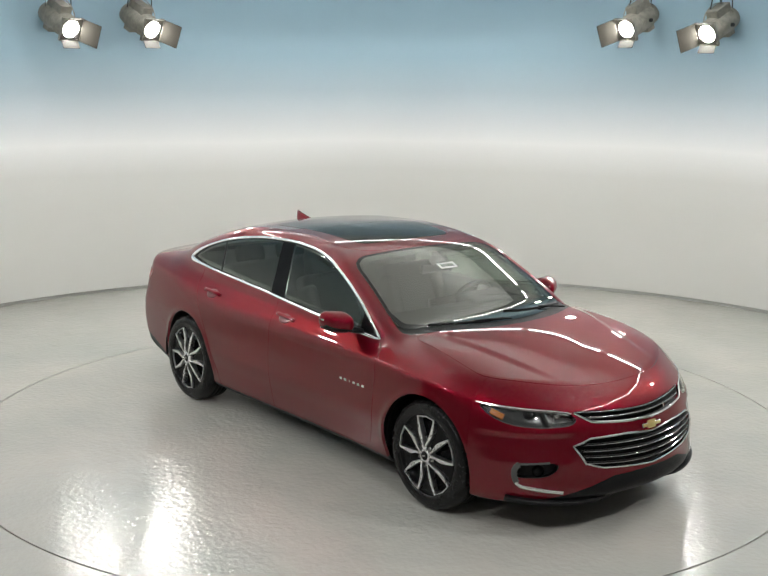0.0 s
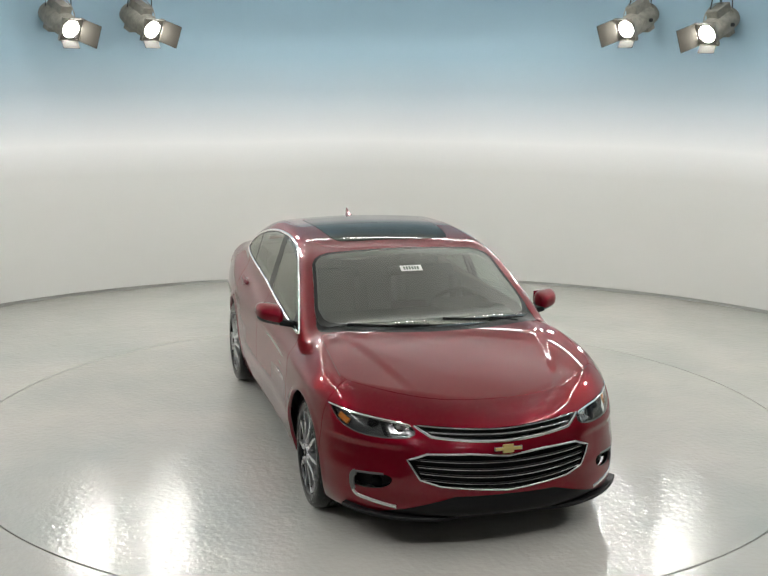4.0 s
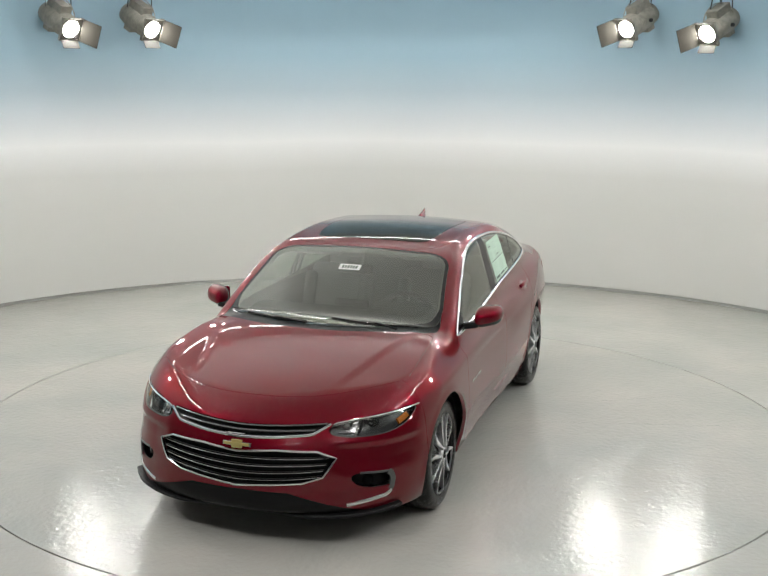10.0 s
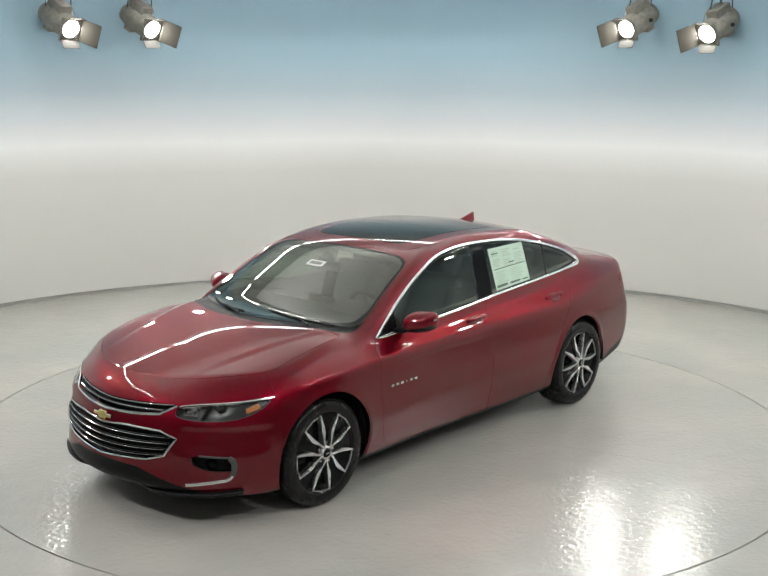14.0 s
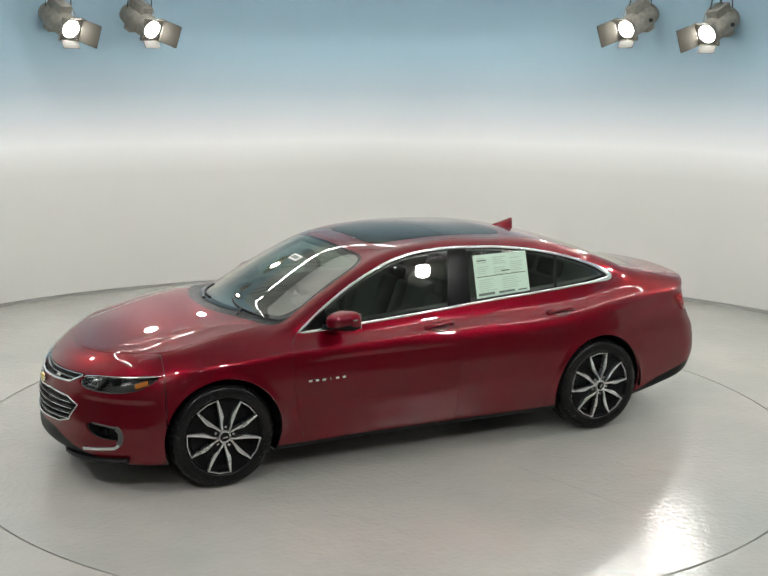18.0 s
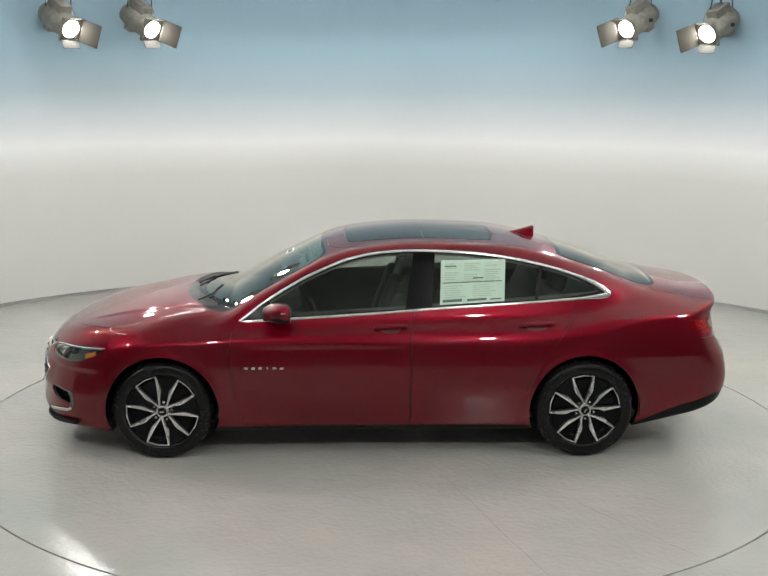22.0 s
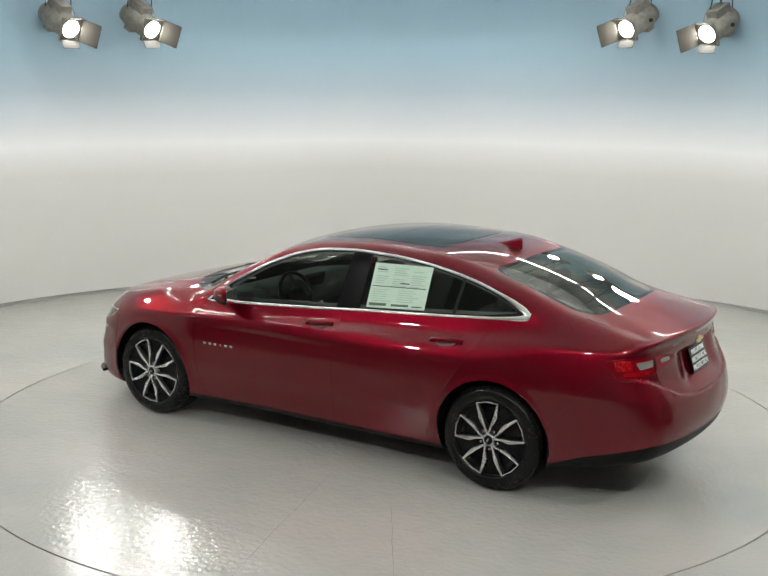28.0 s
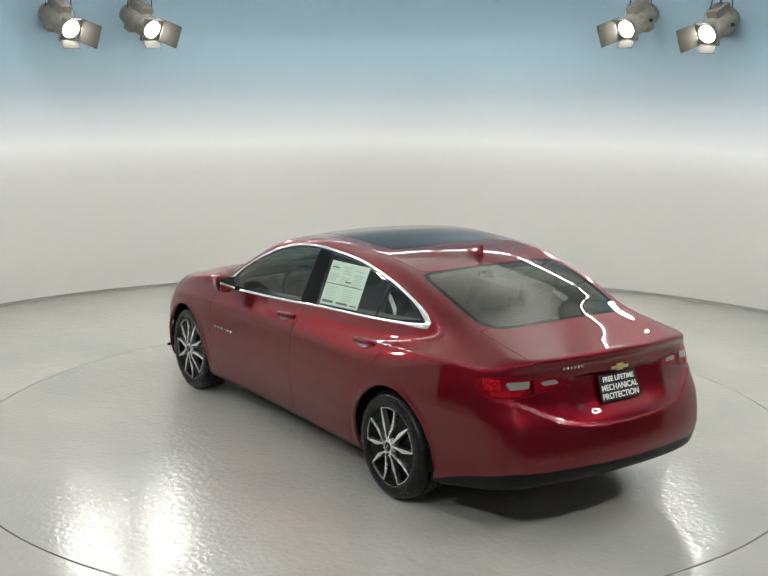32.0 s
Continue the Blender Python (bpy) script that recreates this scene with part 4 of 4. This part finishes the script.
def window_sticker(glass, s=1):
    """A paper with a printed table, stuck to the inside of the rear door's window."""
    def at(u, v, lift):
        x = -.43 - .435 * u - .012 * v
        z = 1.033 + .286 * v + .018 * u * (1 - v) + .008 * u
        return x, z, lift

    def sheet(name, u0, u1, v0, v1, lift, mat, parent):
        g = [(u0 + (u1 - u0) * i / 6, v0 + (v1 - v0) * j / 4) for j in range(5) for i in range(7)]
        x = np.array([at(a, b, 0)[0] for a, b in g])
        z = np.array([at(a, b, 0)[1] for a, b in g])
        p = np.stack([x, s * ony(x, z), z], 1)
        p = p + normal_at(p) * lift
        fs = [(j * 7 + i, j * 7 + i + 1, j * 7 + i + 8, j * 7 + i + 7) for j in range(4) for i in range(6)]
        return raw(name, p, [f[::-1] for f in fs], mat, parent)
    paper = sheet("price_sticker", 0, 1, 0, 1, .0015, PAPER, glass)
    tagged(paper, "white and pale green printed price sheet")
    rnd = random.Random(4)
    for c0, c1 in ((.06, .30), (.36, .62), (.68, .94)):
        for k in range(9):
            v = .90 - .05 * k
            if rnd.random() < .85:
                sheet("print_bar", c0, c0 + (c1 - c0) * rnd.uniform(.6, 1), v, v + .022, .0030, PRINT, paper)
    for a, b, v, h in ((.06, .24, .845, .03), (.50, .66, .56, .03), (.04, .95, .475, .02), (.04, .34, .05, .06), (.42, .72, .05, .05), (.78, .95, .05, .03)):
        sheet("print_block", a, b, v, v + h, .0036, PRINTDARK, paper)
    for c0, c1 in ((.06, .40), (.50, .94)):
        for k in range(6):
            sheet("print_bar", c0, c0 + (c1 - c0) * rnd.uniform(.5, 1), .40 - .05 * k, .418 - .05 * k, .0030, PRINT, paper)


def liner(root, x, s):
    v, f = lathe([(AR + .004, 0.0), (AR + .012, -.05), (AR + .012, -.33), (.001, -.33)], 40, radians(-8), radians(188))
    w = raw("wheel_arch_liner", v, f, BLACK, root)
    w.matrix_basis = Matrix.Translation((x, s * .875, AZ)) @ Matrix(((1, 0, 0, 0), (0, 0, s, 0), (0, 1, 0, 0), (0, 0, 0, 1)))


def car():
    root = new("car")
    tagged(root, "dark red metallic four-door sedan with a glass sunroof on the turntable", "car")
    gap = 0.0027
    M = skin(solid, (-2.62, 0, 0.10), (2.46, 1.0, 1.5), 0.0165)
    # wheel arches
    for ax in (AX, -AX):
        M = split(M, lambda p: np.maximum(np.hypot(p[:, 0] - ax, p[:, 2] - AZ) - AR, .55 - np.abs(p[:, 1])))[1]
    # side windows
    dlo, M = take(M, side_view(DLO))
    inner = lambda p: distance(DLO, p[:, 0], p[:, 2]) + .017 + .020 * np.clip((-1.30 - p[:, 0]) / .25, 0, 1)
    panes, ring = split(dlo, inner)
    ws, M = take(M, plan_view(WINDSHIELD, .80), .001)
    cowl, M = take(M, plan_view(COWL, .80), .001)
    rw, M = take(M, plan_view(REARWIN, .90), .001)
    roof, M = take(M, plan_view(ROOFP, 1.15), gap)
    sun, roof = take(roof, plan_view(SUNROOF, 1.2), .003)
    hood, M = take(M, plan_view(HOOD, .60), gap)
    head, M = take(M, front_corner(HEADLAMP), .0015)
    _, M = take(M, front_view(UGRILLE, 1.9))
    _, M = take(M, front_view(LGRILLE, 1.9))
    fog, M = take(M, front_corner(FOG, 1.7))
    tail, M = take(M, rear_corner(TAILLAMP), .0015)
    lidf = lambda p: np.maximum(distance(LID, np.abs(p[:, 1]), p[:, 2]), p[:, 0] + 1.9)
    lid, M = take(M, lidf, gap)
    vz = lambda y: np.interp(np.abs(y), [0, .285, .53, .78, 1.0], [.352, .346, .272, .200, .195])
    valance, M = take(M, lambda p: np.maximum(p[:, 2] - vz(p[:, 1]), 1.72 - p[:, 0]), .001)
    rz = lambda x: np.interp(-x, [1.70, 2.0, 2.39, 2.6], [.20, .315, .425, .435])
    diff, M = take(M, lambda p: np.maximum(p[:, 2] - rz(p[:, 0]), p[:, 0] + 1.70), .001)
    rocker, M = take(M, lambda p: np.maximum(p[:, 2] - .222, np.abs(p[:, 0]) - 1.75), .001)
    df, M = take(M, side_view(DOOR_F), gap)
    dr, M = take(M, side_view(DOOR_R), gap)
    bumper, M = take(M, lambda p: 1.775 - .02 * (p[:, 2] - .5) - p[:, 0], gap)
    rb, M = take(M, lambda p: np.maximum(p[:, 0] - np.interp(p[:, 2], [.3, .5, .80, .9], [-1.76, -1.79, -2.08, -2.30]), p[:, 2] - .90), .0009)
    fender, quarter = split(M, lambda p: .4 - p[:, 0])

    # painted panels
    shell("front_bumper", bumper, PAINT, root, "red painted front bumper", 0, .012)
    shell("rear_bumper", rb, PAINT, root, "red painted rear bumper", 0, .012)
    shell("hood", hood, PAINT, root, "red metallic hood", 0, .012)
    lid_ob = shell("trunk_lid", lid, PAINT, root, "red trunk lid with a lip spoiler", 0, .012)
    roof_ob = shell("roof", roof, PAINT, root, "red roof round a glass sunroof", 0, .010)
    frit = lambda p: distance(WINDSHIELD, p[:, 0], np.abs(p[:, 1])) + .022 + .030 * np.clip((p[:, 0] - 1.0 + .25 * np.abs(p[:, 1])) / .15, 0, 1)
    ws, band = split(ws, frit)
    wso = shell("windshield", ws, WSGLASS, root, "tinted windshield with a black border")
    shell("glass_border", band, FRIT, wso, "black glass border")
    rw, band = split(rw, lambda p: distance(REARWIN, p[:, 0], np.abs(p[:, 1])) + .030)
    rwo = shell("rear_window", rw, REARGLASS, root, "tinted rear window with a black border")
    shell("glass_border", band, FRIT, rwo, "black glass border")
    shell("cowl", cowl, BLACK, root, "black plastic cowl", -.004, .01)
    shell("front_valance", valance, BLACK, root, "black lower front valance", -.004, .012)
    y = np.linspace(-.80, .80, 41)
    p = nose_points(y, .205 + .035 * np.abs(y / .8) ** 3)
    v, f = sweep(p, [(1, 0, -.15)] * len(p), box_section(.022, .044, -.008))
    raw("front_lip", v, f, BLACK, root, "black lower lip", smooth=False)
    shell("rear_diffuser", diff, BLACK, root, "black lower rear valance", -.004, .012)
    shell("rocker_trim", rocker, BLACK, root, "black lower sill trim", -.008, .012)
    a, b = split(sun, lambda p: p[:, 0] + .34)
    shell("sunroof_panel", split(b, lambda p: p[:, 0] + .336)[1], ROOFGLASS, roof_ob, "dark glass sunroof panel", .001, .006)
    shell("sunroof_panel", a, ROOFGLASS, roof_ob, "dark glass sunroof panel", .001, .006)

    for s, pick in ((1, 0), (-1, 1)):
        fd = shell("front_door", sides(df)[pick], PAINT, root, "red front door", 0, .012)
        rd = shell("rear_door", sides(dr)[pick], PAINT, root, "red rear door", 0, .012)
        shell("front_fender", sides(fender)[pick], PAINT, root, "red front fender", 0, .020)
        shell("rear_quarter", sides(quarter)[pick], PAINT, root, "red rear quarter panel and roof rail", 0, .020)
        shell("window_seal", sides(ring)[pick], BLACK, root, "black window seal", .001, .012)
        c = DLO.mean(0)
        L = DLO + (c - DLO) / np.linalg.norm(c - DLO, axis=1)[:, None] * .006
        p = np.stack([L[:, 0], s * ony(L[:, 0], L[:, 1]), L[:, 1]], 1)
        wide = .0105 + .011 * np.clip((-1.40 - L[:, 0]) / .18, 0, 1)
        v, f = sweep_wide(p, normal_at(p), wide)
        raw("window_trim", v, f, BRIGHT, root, "polished bright window surround")
        pn = sides(panes)[pick]
        bp = lambda p, x0, x1: p[:, 0] - (x0 + (x1 - x0) * (p[:, 2] - 1.0) / .36)
        g1, rest = split(pn, lambda p: -bp(p, -.198, -.256))
        pil, rest = split(rest, lambda p: -bp(p, -.375, -.401))
        g2, rest = split(rest, lambda p: -bp(p, -1.060, -1.118))
        bar, g3 = split(rest, lambda p: -bp(p, -1.080, -1.140))
        g1 = split(g1, lambda p: p[:, 0] - .70)
        shell("door_glass", g1[0], SIDEGLASS, fd, "tinted side window")
        shell("mirror_sail", g1[1], GLOSSBLACK, fd)
        pa, pb = split(pil, lambda p: p[:, 0] + .285)
        shell("pillar_trim", pb, GLOSSBLACK, fd, "gloss black pillar trim", 0, .01)
        shell("pillar_trim", pa, GLOSSBLACK, rd, "gloss black pillar trim", 0, .01)
        glass = shell("door_glass", g2, SIDEGLASS, rd, "tinted side window")
        shell("glass_divider", bar, BLACK, rd)
        shell("quarter_glass", g3, SIDEGLASS, rd, "small fixed tinted window")
        if s > 0:
            window_sticker(root)
        door_mirror(root, s)
        handle(root, .005, -.205, .888, s)
        handle(root, -.965, -1.185, .903, s)
        for k in range(6):
            x = .855 - .047 * k
            w = .025 if k != 3 else .007
            m = pose(x, s * (float(ony(x, .637)) + .002), .637, 0, 0, 0)
            part("name_bar", block((w, .004, .015), m, .0015, 1), CHROME, fd, "small chrome plate")
        lamp_front(root, sides(head)[pick], s)
        # fog pocket with its bright surround
        pocket = shell("fog_pocket", pushed(sides(fog)[pick], -.05), BLACK, root, "black fog lamp pocket with a silver surround")
        q = np.array([.345, .50, .64, .72, .757, .757, .735, .69, .60, .48, .36])
        z = np.array([.455, .448, .441, .434, .405, .362, .330, .307, .298, .286, .275])
        c = smooth_line(np.stack([q, z], 1), 5)
        line(pocket, "silver_surround", c[4:17, 0], c[4:17, 1], s, .013, .010, -.008, SATINB)
        line(pocket, "silver_corner", c[15:31, 0] - .010, c[15:31, 1], s, .034, .010, -.008, SATINB, "satin silver corner")
        line(pocket, "bright_edge", c[30:, 0], c[30:, 1], s, .021, .012, -.008, CHROME, "bright lower surround")
        part("fog_lamp", disc([(.0001, .01), (.028, .008), (.034, 0), (.036, -.02)], 20, pose(2.10, s * .655, .385) @ look((0, 0, 0), (-.9, -s * .4, 0)).to_3x3().to_4x4()), GLOSSBLACK, pocket, smooth=True)
        # tail lamps, one piece on the quarter and one on the lid
        to, ti = split(sides(tail)[pick], lambda p: .603 - np.abs(p[:, 1]))
        for name, piece, poly in (("tail_lamp", to, [(.575, .878), (.575, .918), (.76, .914), (.72, .872)]), ("lid_lamp", split(ti, lambda p: np.abs(p[:, 1]) - .597)[0], [(.35, .891), (.38, .914), (.50, .912), (.47, .886)])):
            white, redp = take(piece, lambda p: distance(np.array(poly), np.abs(p[:, 1]) + p[:, 0] + 2.3, p[:, 2]))
            tl = shell(name, redp, TAILRED, root, "red tail lamp with a clear reversing window", .002, .015)
            shell("reversing_window", white, CLEARLENS, tl, "clear reversing window", .0025)
            u = lambda p: np.abs(p[:, 1]) + p[:, 0] + 2.3
            for q0, q1, z0, z1, mat in (((.78, .92, .868, .930, TAILBRIGHT), (.62, .86, .838, .862, TAILBRIGHT)) if name == "tail_lamp" else ((.37, .47, .872, .884, TAILBRIGHT), (.53, .58, .85, .925, TAILDARK))):
                quad = np.array([(q0, z0), (q0 + .02, z1), (q1 + .02, z1), (q1, z0)])
                cell = take(piece, lambda p: distance(quad, u(p), p[:, 2]))[0]
                shell("lamp_cell", cell, mat, tl, "", .0045, .004)
        liner(root, AX, s)
        liner(root, -AX, s)

    # dark inner shell with openings for the panes
    S = skin(lambda x, y, z: solid(x, y, z) + .022, (-2.6, 0, 0.12), (2.44, .98, 1.48), 0.033)
    for ax in (AX, -AX):
        S = split(S, lambda p: np.maximum(np.hypot(p[:, 0] - ax, p[:, 2] - AZ) - AR - .01, .53 - np.abs(p[:, 1])))[1]
    shrink = lambda f, d: (lambda p: f(p) + d)
    for f in (shrink(side_view(DLO), .035), shrink(plan_view(WINDSHIELD, .80), .035), shrink(plan_view(REARWIN, .90), .03), shrink(plan_view(SUNROOF, 1.2), .03),
              front_corner(HEADLAMP), front_view(UGRILLE, 1.9), front_view(LGRILLE, 1.9), front_corner(FOG, 1.7)):
        S = split(S, f)[1]
    lowS, upS = split(S, lambda p: p[:, 2] - 1.0)
    raw("inner_shell", lowS[0], lowS[2], TRIM, root, normals=lowS[1])
    raw("headliner", upS[0], upS[2], HEADLINER, root, "pale grey roof lining and pillar trim", normals=upS[1])

    grille(root)
    interior(root)
    for x, s, turn in ((AX, 1, 9), (AX, -1, 20), (-AX, 1, 59), (-AX, -1, 50)):
        wheel(root, x, s, turn)
    # roof antenna
    n = 14
    verts, faces = [], []
    for i in range(n + 1):
        u = i / n
        x = -.975 - .205 * u
        h = .088 * (u ** 1.3) * (1 if u < .93 else 1 - (u - .93) * 2)
        w = .020 * math.sin(math.pi * min(1, .12 + u * .75))
        z0 = float(onz(x, 0)) - .004
        verts += [(x, -w, z0), (x, -w * .45, z0 + h * .7), (x, 0, z0 + h), (x, w * .45, z0 + h * .7), (x, w, z0)]
        if i:
            a, b = (i - 1) * 5, i * 5
            faces += [(a + j, a + j + 1, b + j + 1, b + j) for j in range(4)]
    faces += [(0, 1, 2, 3, 4)[::-1], tuple(n * 5 + j for j in range(5))]
    raw("antenna", verts, [f[::-1] for f in faces], PAINT, roof_ob, "red shark-fin antenna")
    # wipers
    for y0, y1, x0, x1 in ((.62, .06, 1.055, 1.085), (-.06, -.55, 1.205, 1.03)):
        u = np.linspace(0, 1, 14)
        y, x = y0 + (y1 - y0) * u, x0 + (x1 - x0) * u + .05 * np.sin(np.pi * u)
        p = np.stack([x, y, onz(x, y)], 1)
        v, f = sweep(p, normal_at(p), box_section(.012, .006, .002))
        w = raw("wiper", v, f, BLACK, root, "black wiper blade", smooth=False)
        px = np.linspace(x[6], 1.20 if y0 > 0 else 1.26, 6)
        py = np.linspace(y[6], y0 * .75 + (.06 if y0 > 0 else -.0), 6)
        q = np.stack([px, py, onz(px, py)], 1)
        v, f = sweep(q, normal_at(q), box_section(.014, .008, .008))
        raw("wiper_arm", v, f, BLACK, w, smooth=False)
    # stock sticker inside the windshield: unread characters stay bars
    tilt = math.degrees(math.atan2(float(onz(.55, 0) - onz(.62, 0)), .07))
    m = pose(.598, 0, float(onz(.598, 0)) + .0015, 0, tilt, 0)
    st = part("windshield_sticker", block((.062, .150, .001), m), PAPERW, root, "white stock label with dark bars")
    for k in range(6):
        part("print_bar", block((.034, .013, .001), m @ pose(0, -.048 + .019 * k, .0012)), PRINTDARK, st)
    # plate on the lid, emblem and name bars
    x0, x1 = float(onx(0, .742, -1)), float(onx(0, .902, -1))
    pm = pose((x0 + x1) / 2 - .014, 0.0, .822, 0, 0, -90) @ pose(0, 0, 0, 90 - math.degrees(math.atan2(x1 - x0, .16)), 0, 0)
    plate = part("plate", block((.305, .155, .006), pm, .002, 1), PLATEBLACK, root, "black advertising plate with white lettering")
    for k, word in enumerate(("FREE LIFETIME", "MECHANICAL", "PROTECTION")):
        cu = bpy.data.curves.new("lettering", "FONT")
        cu.body, cu.size, cu.extrude, cu.align_x, cu.align_y = word, .047 if k else .040, .0008, "CENTER", "CENTER"
        cu.offset = .0012
        dg = new("lettering_curve", cu)
        bpy.context.view_layer.update()
        me = bpy.data.meshes.new_from_object(dg.evaluated_get(bpy.context.evaluated_depsgraph_get()))
        bpy.data.objects.remove(dg)
        me.materials.clear()
        me.materials.append(PAPERW)
        t = new("lettering", me)
        t.parent = plate
        wid = max(v.co.x for v in me.vertices) - min(v.co.x for v in me.vertices)
        t.matrix_basis = pm @ pose(0, .048 - .048 * k, .0045) @ Matrix.Diagonal((min(1.0, .285 / wid), 1, 1, 1))
    em = part("emblem", block((.140, .022, .010), pose(float(onx(0, .935, -1)) - .006, 0, .935, 0, 0, -90) @ pose(0, 0, 0, 90), .004), CHROME, root, "gold emblem plate with chrome rim")
    part("emblem_bar", block((.126, .015, .010), pose(float(onx(0, .935, -1)) - .010, 0, .935, 0, 0, -90) @ pose(0, 0, 0, 90), .003), GOLD, em)
    part("emblem_block", block((.052, .040, .012), pose(float(onx(0, .935, -1)) - .007, 0, .935, 0, 0, -90) @ pose(0, 0, 0, 90), .004), GOLD, em)
    for k in range(6):
        y = .40 - .024 * k
        part("name_bar", block((.004, .016, .016), pose(float(onx(y, .972, -1)) - .002, y, .972), .001, 1), CHROME, lid_ob, "small chrome plate")
    return root


# ---------------- building it ----------------
room()
table = turntable()
for k in range(-3, 11):
    a = 2 * math.pi * (k + .5) / 20 + radians(8.3)
    strip_light(4.3 * math.cos(a), 4.3 * math.sin(a), 3.62, math.degrees(a) + 90)
# two more strips added behind the camera as fill for the dark room
for x, y in ((-2.2, -10), (2.2, -10)):
    strip_light(x, y, 4.3, 0)
L0, L1, L2 = (.14, .05, 40), (.25, .22, 28), (.20, .10, 40)
for x, y, z, side in ((-3.297, 3.9, 2.939, 1), (-2.541, 4.35, 2.954, 1), (2.582, 4.35, 3.004, -1), (3.333, 3.9, 2.947, -1)):
    spotlight((x, y, z), (x + side * .70, y - .60, z - .42), (L2, L1, L0, None) if side > 0 else (L2, None, L0, L1))
for x, y in ((-1.40, -4.6), (1.40, -4.6), (-3.9, -2.9), (3.9, -2.9), (-4.9, .8), (4.9, .8)):
    spotlight((x, y, 3.12), (0, 0, .6), (L2, L1, L2, L1), .082, FRONT_LENS)
sedan = car()

TURN0, TURN = -50.636, -5.770
PIVOT = (-0.093, 0.019)


def motions():
    for thing, off in ((table, (0, 0)), (sedan, PIVOT)):
        walk(thing, [(t, pose(0, 0, 0, 0, 0, TURN0 + TURN * t) @ pose(-off[0], -off[1], 0)) for t in range(0, 33)])


motions()
